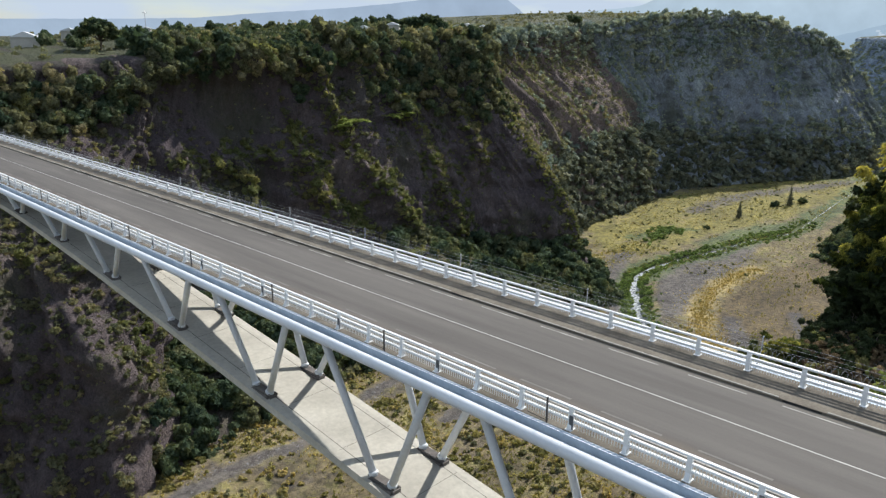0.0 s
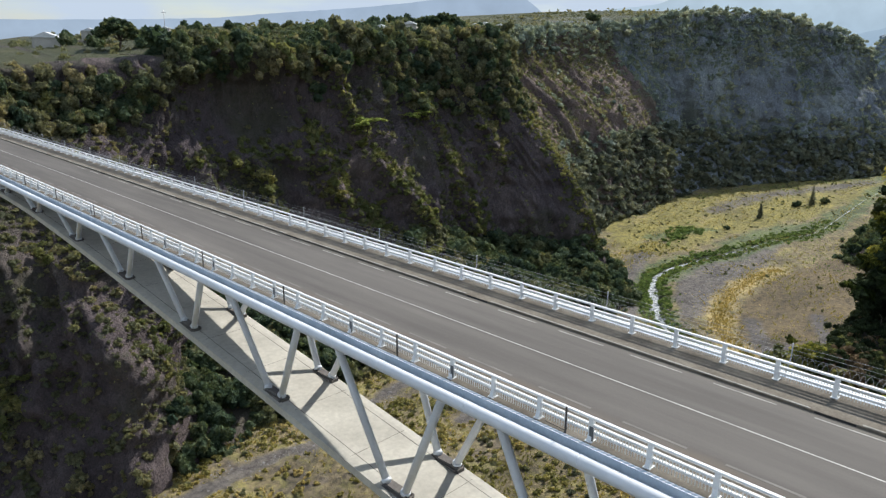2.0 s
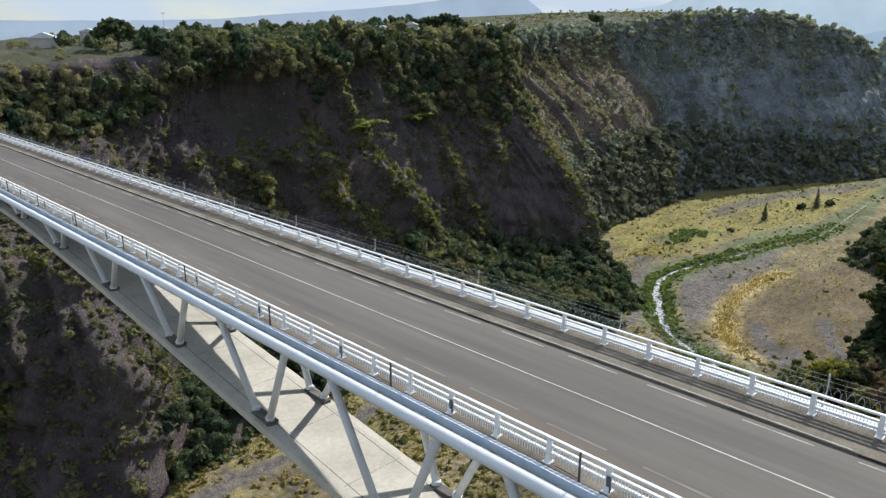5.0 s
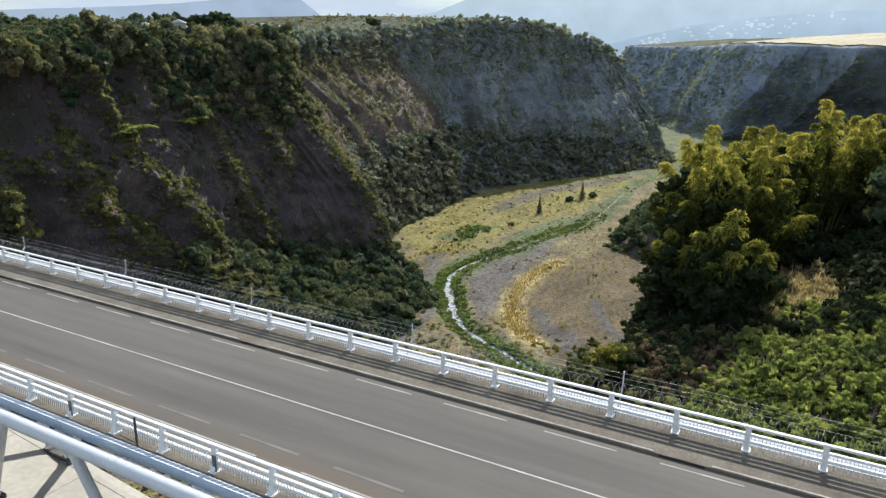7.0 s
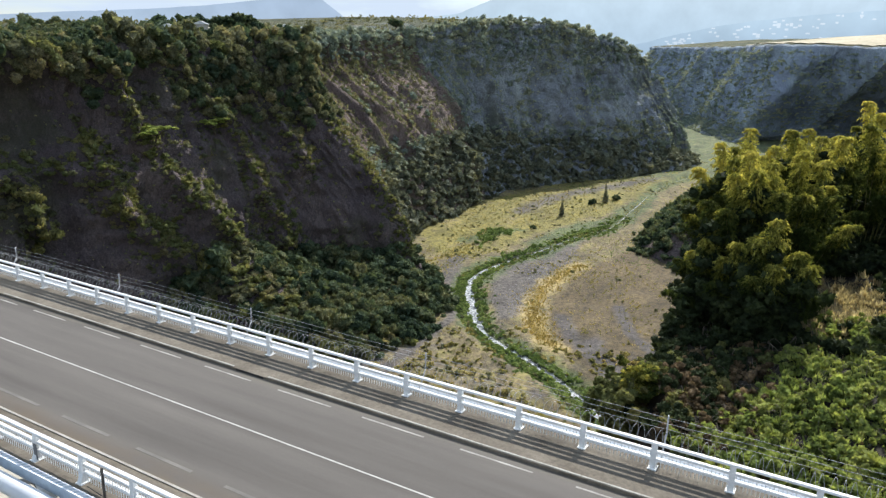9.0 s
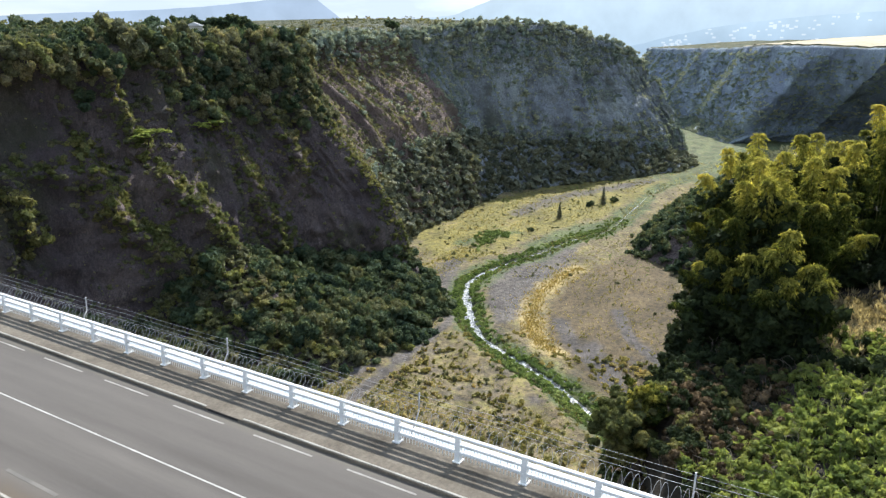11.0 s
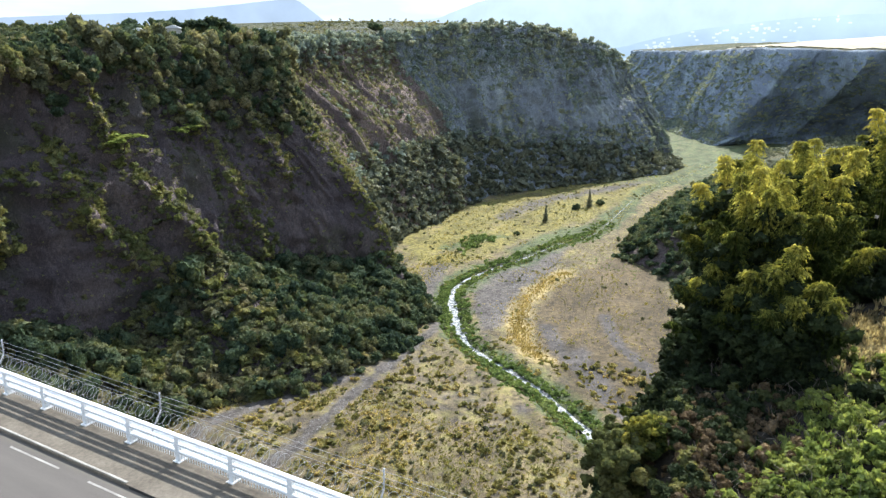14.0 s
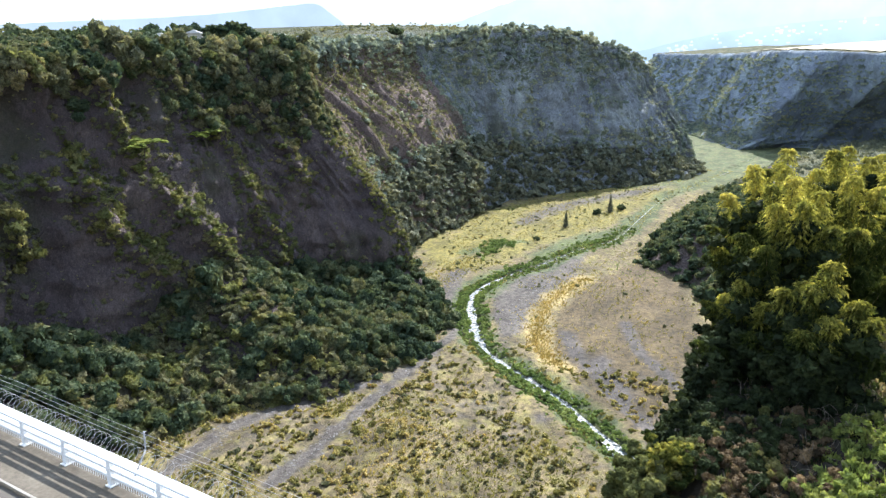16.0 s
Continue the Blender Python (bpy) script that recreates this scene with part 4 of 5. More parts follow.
def grown(name, p, low, high, tufts, mat, seed, label, category, lift=0.45):
    """A stand of crowns or bushes, each set into the ground by part of its size."""
    g = np.random.default_rng(seed + 900)
    r = g.uniform(low, high, len(p)) * g.choice([0.75, 1, 1, 1.15], len(p))
    wide = np.stack([g.uniform(0.85, 1.2, len(p)), g.uniform(0.85, 1.2, len(p)), g.uniform(0.8, 1.25, len(p))], -1)
    tagged(scatter(name, p + np.c_[0 * p[:, :2], lift * r], r, tufts, mat, seed, wide), label, category, kind="stuff")


nx, zz = north[..., 0], north[..., 2]
row = np.arange(north.shape[0])[:, None] + 0 * nx
inview = (nx > -75) & (nx < 760)
nearness = np.clip(1.4 - (nx - 200) / 500, 0.25, 1.0)
scree = (row < 18) * inview * 1.0
face = ((row >= 16) & (row < 102)) * inview * 1.0
topside = ((row >= np.where(nx < 72, 92, 100)) & (row < np.where(nx < 72, 105, 108))) * inview * 1.0
patchy = np.clip((fractal(nx / 13, zz / 17, 51, 3) - 0.44) * 7, 0, 1)
far_face = nx > 262
# scrub hangs down to this height, below it the rock is mostly bare
low_edge = np.interp(nx, [-60, 20, 40, 62, 68, 125, 134, 142, 160, 168, 195, 235, 262], [-14, -16, -14, -10, 4, 4, -3, 9, 7, -9, -15, -18, -20]) + 8 * (fractal(nx / 8, nx * 0, 57, 3) - 0.45)
hanging = np.clip((zz - low_edge) / 5, 0, 1)
bare = np.clip(hollow_weight(nx, zz), 0, 1)
on_ribs = rib_weight(nx, zz, 4.8)
ledge = np.exp(-(((zz + 24 + 5 * (fractal(nx / 11, nx * 0, 59, 2) - 0.4)) / 2.6) ** 2)) * np.interp(nx, [66, 76, 128, 134], [0, 1, 1, 0])
du, dv = np.gradient(north, axis=1), np.gradient(north, axis=0)
lit = np.cross(du, dv)
lit = (lit / np.maximum(np.linalg.norm(lit, axis=-1), 1e-9)[..., None]) @ np.array(SUN)
lit = lit * np.sign(np.cross(du, dv)[..., 2].sum())
buttress = np.interp(nx, [56, 66], [1, 0])
scrubby = face * ~far_face * np.clip(on_ribs + ledge + hanging * (0.3 + 0.7 * patchy) * np.interp(nx, [40, 66], [0.35, 1]) + buttress * (0.12 + 0.75 * patchy) + np.clip(lit * 3.0 - 0.1, 0, 1) + 0.04 + 0.12 * patchy, 0, 1) * (1 - 0.93 * bare * (1 - on_ribs))
ridge = np.exp(-(((nx - 248 + (zz + 77) * 0.21) / 4) ** 2)) * (north[..., 1] < 192) * face

p = on_sheet(north, 4000, face * ~far_face * (1 - 0.8 * bare), 41)
tagged(scatter("cliff_weeds", p, rng.uniform(0.3, 0.8, len(p)), SPRIG, LEAF_OLIVE, 42), "small olive weeds rooted in cracks of the cliff", "weeds", kind="stuff")

# trees and bushes on the scree: dark trees under the spur and behind the buttress, olive bushes between
p = spaced(on_sheet(north, 330, scree * (nx < 46) * (nx > -70) * (0.4 + patchy), 71), 2.2)
grown("buttress_bushes", p, 1.0, 2.3, ROUND, LEAF_OLIVE, 72, "olive bushes clinging to the foot of the buttress", "bushes", 0.1)
w = scree * np.interp(nx, [-70, 36, 44, 96, 106, 165, 186, 256, 268], [0.0, 0.0, 1.0, 1.0, 0.1, 0.1, 1.0, 1.0, 0.0])
grown("scree_trees", spaced(on_sheet(north, 1500, w, 1), 4.2), 2.6, 4.6, CROWN, LEAF_DARK, 3, "dense dark green trees on the scree below the cliff", "trees", 0.7)
w = scree * np.interp(nx, [80, 100, 168, 190], [0.0, 1.0, 1.0, 0.0])
p = spaced(on_sheet(north, 1500, w, 22), 2.4)
half = rng.random(len(p)) < 0.55
grown("scree_bushes", p[half], 1.6, 3.0, ROUND, LEAF_OLIVE, 24, "olive bushes on the stony scree", "bushes", 0.4)
grown("scree_thicket", p[~half], 1.6, 3.2, ROUND, LEAF_WARM, 26, "yellowish thicket between the olive bushes", "bushes", 0.4)
p = on_sheet(north, 1500, scree * (nx > -70) * (nx < 205) * (0.3 + patchy), 62)
tagged(scatter("scree_weeds", p, rng.uniform(0.4, 1.2, len(p)), MEDIUM, LEAF_OLIVE, 63), "low olive undergrowth on the scree", "undergrowth", kind="stuff")
p = spaced(on_sheet(north, 2600, scree * (nx >= 264) * (nx < 740), 21), 4.2)
grown("far_scree_trees", p, 2.6, 4.8, ROUND, LEAF_GREY, 23, "dark trees at the foot of the far cliff", "trees", 0.5)

# scrub on the face, the sunlit crest and the rim
p = on_sheet(north, 8000, scrubby + 0.12 * face * ~far_face * (nx > -60) * patchy, 2)
tagged(scatter("cliff_scrub", p, rng.uniform(0.5, 1.5, len(p)) * rng.choice([1, 1, 1.5], len(p)), MEDIUM, LEAF_OLIVE, 5), "olive scrub hanging in clumps on the cliff face", "scrub", kind="stuff")
p = spaced(on_sheet(north, 1400, scrubby * (on_ribs + 0.5 * ledge + 0.6 * buttress * patchy) * (zz < low_edge + 60), 4), 2.3)
grown("rib_bushes", p, 1.2, 2.3, ROUND, LEAF_WARM, 10, "yellow-green bushes along the ribs of the cliff", "bushes", 0.0)
p = spaced(on_sheet(north, 2200, face * ~far_face * hanging * (nx > -60) * (0.25 + patchy), 48), 2.7)
half = rng.random(len(p)) < 0.4
grown("hanging_trees", p[half] + (0, -1.0, 0), 1.8, 3.6, CROWN, LEAF_DARK, 49, "dark trees crowding the upper part of the cliff", "trees", 0.0)
grown("hanging_scrub", p[~half] + (0, -1.0, 0), 1.8, 3.4, CROWN, LEAF_OLIVE, 47, "olive trees hanging over the upper part of the cliff", "trees", 0.0)
p = spaced(on_sheet(north, 500, ridge, 30), 1.2)
grown("crest_bushes", p, 0.7, 1.6, BUSHY, LEAF_WARM, 31, "yellow-green bushes along the sunlit crest of the spur", "bushes", 0.2)
w = face * far_face * nearness * np.interp(nx, [380, 420], [2.0, 1.0]) * np.clip(np.clip(lit * 1.6, 0, 0.7) + np.clip((zz + 8) / 18, 0, 0.7) + 0.5 * patchy + 0.05, 0, 1) * (nx < 745)
p = on_sheet(north, 10000, w, 28)
near = p[:, 0] < 440
tagged(scatter("far_cliff_scrub", p[near], rng.uniform(0.7, 2.0, near.sum()), SPRIG, LEAF_OLIVE, 29), "olive scrub along the ribs of the far cliff", "scrub", kind="stuff")
tagged(scatter("headland_scrub", p[~near], rng.uniform(0.9, 2.4, (~near).sum()), SPRIG, LEAF_PALE, 76), "scrub all over the headland, paled for haze", "scrub", kind="stuff")
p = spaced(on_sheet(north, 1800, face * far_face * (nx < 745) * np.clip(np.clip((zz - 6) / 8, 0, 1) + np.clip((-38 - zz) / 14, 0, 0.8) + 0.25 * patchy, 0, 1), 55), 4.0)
grown("far_cliff_bushes", p, 1.6, 3.4, ROUND, LEAF_PALE, 56, "bushes on the ledges and rim of the far cliff, paled for haze", "bushes", 0.0)
p = spaced(on_sheet(north, 2600, topside * nearness * np.interp(nx, [470, 520], [1, 0.6]), 6), 4.2)
half, far, low = rng.random(len(p)) < 0.4, p[:, 0] > 255, p[:, 0] < 72
grown("rim_trees", p[half & ~far & ~low], 3.0, 5.4, CROWN, LEAF_DARK, 7, "dark green rounded trees along the canyon rim", "trees", 0.35)
grown("olive_trees", p[~half & ~far & ~low], 2.6, 5.2, CROWN, LEAF_OLIVE, 73, "olive green rounded trees along the canyon rim", "trees", 0.35)
q = spaced(p[~far][::3], 14.0)
grown("turning_trees", q, 2.4, 4.4, CROWN, LEAF_WARM, 37, "yellowing trees among the green ones on the rim", "trees", 0.4)
grown("slope_edge_trees", p[low], 1.9, 3.4, CROWN, LEAF_OLIVE, 74, "low olive trees along the downstream rim", "trees", 0.1)
grown("hazed_trees", p[far], 2.2, 4.4, ROUND, LEAF_PALE, 53, "trees along the rim farther upstream, paled for haze", "trees", 0.3)
w = (row >= 104) * (row < 111) * inview * (nx > 60) * (nx < 560) * (north[..., 1] < 400)
p = spaced(on_sheet(north, 200, w, 43), 8.0)
grown("skyline_trees", p[p[:, 0] < 330], 2.6, 4.8, CROWN, LEAF_DARK, 44, "rounded dark trees on the plateau skyline", "trees", 0.5)
w = (row >= 106) * (row < 112) * inview * (north[..., 1] < 460) * np.interp(nx, [0, 60, 90], [0.4, 0.5, 1.0])
p = on_sheet(north, 1500, w, 38)
tagged(scatter("plateau_scrub", p + (0, 0, 0.4), rng.uniform(1.2, 3.2, len(p)), LIGHT, LEAF_OLIVE, 39), "olive scrub covering the plateau behind the rim", "scrub", kind="stuff")
w = (np.arange(mid_wall.shape[0])[:, None] < 34) * np.ones(mid_wall.shape[1]) * (mid_wall[..., 0] < 520) * (mid_wall[..., 0] > 255)
p = on_sheet(mid_wall, 620, w, 25)
tagged(scatter("slope_trees", p + (0, 0, 1.2), rng.uniform(2.0, 4.4, len(p)), ROUND, LEAF_DARK, 27), "dark trees covering the opposite slope", "trees", kind="stuff")
p = on_sheet(mid_wall, 500, (np.arange(mid_wall.shape[0])[:, None] < 60) * np.ones(mid_wall.shape[1]) * (mid_wall[..., 0] >= 540), 26)
tagged(scatter("valley_trees", p + (0, 0, 1.2), rng.uniform(2.5, 5.0, len(p)), LIGHT, LEAF_GREY, 32), "grey-green trees farther up the valley", "trees", kind="stuff")
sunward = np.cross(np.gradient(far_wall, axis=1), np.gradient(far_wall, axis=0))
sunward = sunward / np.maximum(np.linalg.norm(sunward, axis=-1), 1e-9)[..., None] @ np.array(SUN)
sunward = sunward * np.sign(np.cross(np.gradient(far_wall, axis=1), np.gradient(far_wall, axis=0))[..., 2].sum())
# Pale scrub thickens sunward, drawing lit ribs and haze onto the wall.
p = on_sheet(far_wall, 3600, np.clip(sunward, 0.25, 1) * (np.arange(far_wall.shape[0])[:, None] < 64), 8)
tagged(scatter("far_scrub", p, rng.uniform(2.0, 5, len(p)), FAR, LEAF_PALE, 9), "scrub paled for haze, thickest on sunward ribs of the distant canyon wall", "scrub", kind="stuff")

# grass and bushes on the floor
def floor_height(x, y):
    return bed(x) + (fractal(x / 30, y / 30, 71, 4) - 0.47) * 3.5


fx, fy = rng.uniform(20, 330, 52000), rng.uniform(-10, 165, 52000)
d = away_from(river_line[::2], fx, fy)
keep = (d > 3.5) & (fractal(fx / 15, fy / 15, 91, 4) + 0.2 * rng.random(len(fx)) < 0.58) & (away_from(spline(TRACK, 60), fx, fy) > 3.2) & (away_from(spline(TRACK_HIGH, 60), fx, fy) > 3)
beyond = fy < np.interp(fx, river_line[:, 0], river_line[:, 1])
keep &= ~(beyond & (fx > 170)) | (rng.random(len(fx)) < 0.22)
fx, fy = fx[keep], fy[keep]
p = np.c_[fx, fy, floor_height(fx, fy) + 0.05]
tagged(scatter("straw_grass", p, rng.uniform(0.22, 0.5, len(p)) * rng.choice([1, 1, 1.3, 1.9], len(p)), TUSSOCK, LEAF_STRAW, 11), "tussocks of dry yellow grass on the valley floor", "grass", kind="stuff")
g = np.random.default_rng(65)
fx, fy = g.uniform(20, 225, 4200), g.uniform(10, 146, 4200)
keep = (away_from(river_line[::2], fx, fy) > 5) & (away_from(spline(TRACK, 60), fx, fy) > 3.6) & (away_from(spline(TRACK_HIGH, 60), fx, fy) > 3.4) & (fractal(fx / 13, fy / 13, 66, 3) + 0.22 * g.random(4200) > 0.5)
q = np.c_[fx, fy, floor_height(fx, fy)][keep]
pale = g.random(len(q)) < 0.84
grown("straw_bushes", q[pale], 0.5, 1.3, BUSHY, LEAF_STRAW, 67, "rounded yellow-green bushes on the gravel", "bushes", 0.3)
grown("grey_bushes", q[~pale], 0.45, 1.2, BUSHY, LEAF_OLIVE, 68, "rounded olive-grey bushes on the gravel", "bushes", 0.3)
bush = rng.random(len(p)) < 0.02
tagged(scatter("floor_bushes", p[bush] + (0, 0, 0.5), rng.uniform(0.4, 1.3, bush.sum()), MEDIUM, LEAF_OLIVE, 12), "scattered low olive bushes on the gravel", "bushes", kind="stuff")
band = spline(GOLD, 300)
q = band[rng.integers(0, 300, 1500)] + rng.normal(0, 1, (1500, 2)) * rng.uniform(1.0, 5.0, (1500, 1))
tagged(scatter("golden_grass", np.c_[q, floor_height(q[:, 0], q[:, 1]) + 0.2], rng.uniform(0.3, 0.8, 1500), TUSSOCK, LEAF_GOLD, 14), "thick strip of golden dry grass", "grass", kind="stuff")
fx, fy = rng.uniform(290, 740, 9000), rng.uniform(60, 205, 9000)
keep = fractal(fx / 40, fy / 24, 95, 4) < 0.58
fx, fy = fx[keep], fy[keep]
p = np.c_[fx, fy, floor_height(fx, fy) + 0.1]
lushly = fractal(fx / 50, fy / 50, 99, 3) + 0.1 * rng.random(len(fx)) > 0.62
tagged(scatter("meadow_grass", p[~lushly], rng.uniform(0.3, 0.8, (~lushly).sum()), TUSSOCK, LEAF_STRAW, 13), "yellow meadow grass upstream", "grass", kind="stuff")
tagged(scatter("green_meadow", p[lushly], rng.uniform(0.3, 0.8, lushly.sum()), TUSSOCK, LEAF_MEADOW, 16), "green meadow grass upstream", "grass", kind="stuff")
q = np.c_[rng.normal(353, 10, 110), rng.normal(160, 4.5, 110)]
tagged(scatter("meadow_bushes", np.c_[q, floor_height(q[:, 0], q[:, 1]) + 0.4], rng.uniform(0.6, 1.7, 110), BUSHY, LEAF_MEADOW, 45), "patch of green bushes in the yellow meadow", "bushes", kind="stuff")
fx, fy = rng.uniform(290, 600, 420), rng.uniform(95, 205, 420)
tagged(scatter("meadow_shrubs", np.c_[fx, fy, floor_height(fx, fy) + 0.3], rng.uniform(0.5, 1.3, 420), MEDIUM, LEAF_OLIVE, 46), "scattered olive shrubs in the meadow", "shrubs", kind="stuff")
i = rng.integers(0, 200, 2200)
q = river_line[i] + side[i] * (rng.choice([-1, 1, 1], 2200) * (1.5 + np.abs(rng.normal(0, 3.4, 2200))))[:, None]
p = np.c_[q, bed(q[:, 0]) + 0.5]
tagged(scatter("riverside_bushes", p, rng.uniform(0.4, 1.5, len(p)), MEDIUM, LEAF_MEADOW, 15), "low green bushes lining the stream", "bushes", kind="stuff")

# loose stones on the gravel and along the tracks
g = np.random.default_rng(47)
walked = np.concatenate([spline(TRACK, 200), spline(TRACK_HIGH, 200), spline([(305, 132), (340, 122), (300, 108), (250, 100), (228, 96)], 300), river_line[30:120]])
q = walked[g.integers(0, len(walked), 2600)] + g.normal(0, 3.4, (2600, 2))
size = g.uniform(0.10, 0.34, 2600) * g.choice([1, 1, 1, 1.8], 2600)
corner = np.array([(1, 0, 0), (-0.4, 0.9, 0), (-0.5, -0.8, 0.1), (0.15, 0.1, 0.85)]) * (1, 1, 0.9)
turn = g.uniform(0, 2 * np.pi, 2600)
c, s = np.cos(turn)[:, None], np.sin(turn)[:, None]
v = np.stack([c * corner[:, 0] - s * corner[:, 1], s * corner[:, 0] + c * corner[:, 1], corner[:, 2] + 0 * c], -1) * size[:, None, None] * g.uniform(0.7, 1.3, (2600, 4, 1))
v = v + np.c_[q, floor_height(q[:, 0], q[:, 1])][:, None, :]
me = bpy.data.meshes.new("stones")
fill_mesh(me, v.reshape(-1, 3), (np.arange(2600)[:, None, None] * 4 + np.array([(0, 1, 3), (1, 2, 3), (2, 0, 3)])).reshape(-1, 3))
me.materials.append(STONE)
tagged(new("stones", me), "loose grey stones on the gravel", "stones", kind="stuff")

# shrubs on the near bank
fx, fy = rng.uniform(4, 95, 4200), rng.uniform(-55, 8, 4200)
e = np.interp(fx, EDGE_X, EDGE_Y)
keep = (fy < e + 9) & (fx > 8) & ((fx < 40) | (fx > 78) | (fy > -8) | (rng.random(len(fx)) < 0.55))
fx, fy = fx[keep], fy[keep]
p = np.c_[fx, fy, bank_height(fx, fy) + 0.5]
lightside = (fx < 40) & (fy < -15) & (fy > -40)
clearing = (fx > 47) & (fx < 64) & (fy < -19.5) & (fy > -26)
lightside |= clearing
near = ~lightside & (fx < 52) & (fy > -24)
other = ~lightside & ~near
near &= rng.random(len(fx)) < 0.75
# The dark leaf colour here paints the shade beneath the bamboo.
tagged(scatter("bank_shrubs", p[other], rng.uniform(0.6, 1.6, other.sum()), ROUND, LEAF_SHADE, 17), "shrubs on the hillside beside the bridge, painted dark for shade", "shrubs", kind="stuff")
# Half the edge shrubs take a lighter leaf, painting sun; the rest stay shaded.
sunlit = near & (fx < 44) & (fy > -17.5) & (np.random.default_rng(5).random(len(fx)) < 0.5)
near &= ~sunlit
tagged(scatter("olive_shrubs", p[sunlit], rng.uniform(0.3, 0.75, sunlit.sum()), FEATHER, LEAF_WARM, 16), "shrubs along the edge of the drop, painted olive as if sunlit", "shrubs", kind="stuff")
tagged(scatter("edge_shrubs", p[near], rng.uniform(0.4, 1.0, near.sum()), FLUFF, LEAF_SHADE, 18), "leafy shrubs along the edge of the drop, painted dark for shade", "shrubs", kind="stuff")
q = np.c_[rng.normal(35.5, 4.2, 95), rng.normal(-13.0, 3.2, 95)]
tagged(scatter("dry_brush", np.c_[q, bank_height(q[:, 0], q[:, 1]) + 0.4], rng.uniform(0.3, 0.7, 95), FLUFF, LEAF_DRY, 34), "withered brown brush on the hillside", "brush", kind="stuff")
q = np.c_[rng.uniform(8, 62, 7000), rng.uniform(-44, -2, 7000)]
q = q[(q[:, 1] < np.interp(q[:, 0], EDGE_X, EDGE_Y) + 7)]
p, dry = np.c_[q, bank_height(q[:, 0], q[:, 1])], rng.random(len(q)) < 0.45
tagged(scatter("dry_undergrowth", p[dry], rng.uniform(0.2, 0.5, dry.sum()), TUSSOCK, LEAF_DRY, 75), "withered brown undergrowth on the hillside", "undergrowth", kind="stuff")
tagged(scatter("green_undergrowth", p[~dry], rng.uniform(0.25, 0.7, (~dry).sum()), TUSSOCK, LEAF_SHADE, 77), "dark green weeds covering the hillside", "undergrowth", kind="stuff")
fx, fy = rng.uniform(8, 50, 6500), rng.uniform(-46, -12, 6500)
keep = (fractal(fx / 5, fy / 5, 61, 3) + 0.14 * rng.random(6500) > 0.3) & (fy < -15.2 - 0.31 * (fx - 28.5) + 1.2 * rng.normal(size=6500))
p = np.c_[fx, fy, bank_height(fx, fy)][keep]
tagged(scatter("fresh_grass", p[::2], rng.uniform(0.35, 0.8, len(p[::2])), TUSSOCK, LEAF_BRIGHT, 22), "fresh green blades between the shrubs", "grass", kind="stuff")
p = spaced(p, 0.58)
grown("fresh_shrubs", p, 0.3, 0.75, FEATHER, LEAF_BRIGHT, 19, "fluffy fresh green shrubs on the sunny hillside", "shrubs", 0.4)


# giant bamboo
def leaf_blades(name, at, way, length, width, tints, mat, seed):
    """Single narrow leaves: where each begins, which way it points, and its size."""
    g = np.random.default_rng(seed)
    s = np.cross(way, g.normal(size=way.shape))
    s = s / np.linalg.norm(s, axis=1)[:, None] * width
    v = np.stack([at - s, at + s, at + way * length], 1).reshape(-1, 3)
    me = bpy.data.meshes.new(name)
    fill_mesh(me, v, np.arange(len(v)).reshape(-1, 3))
    me.attributes.new("tint", "FLOAT", "POINT").data.foreach_set("value", np.repeat(tints, 3).astype(np.float32))
    me.materials.append(mat)
    return new(name, me)


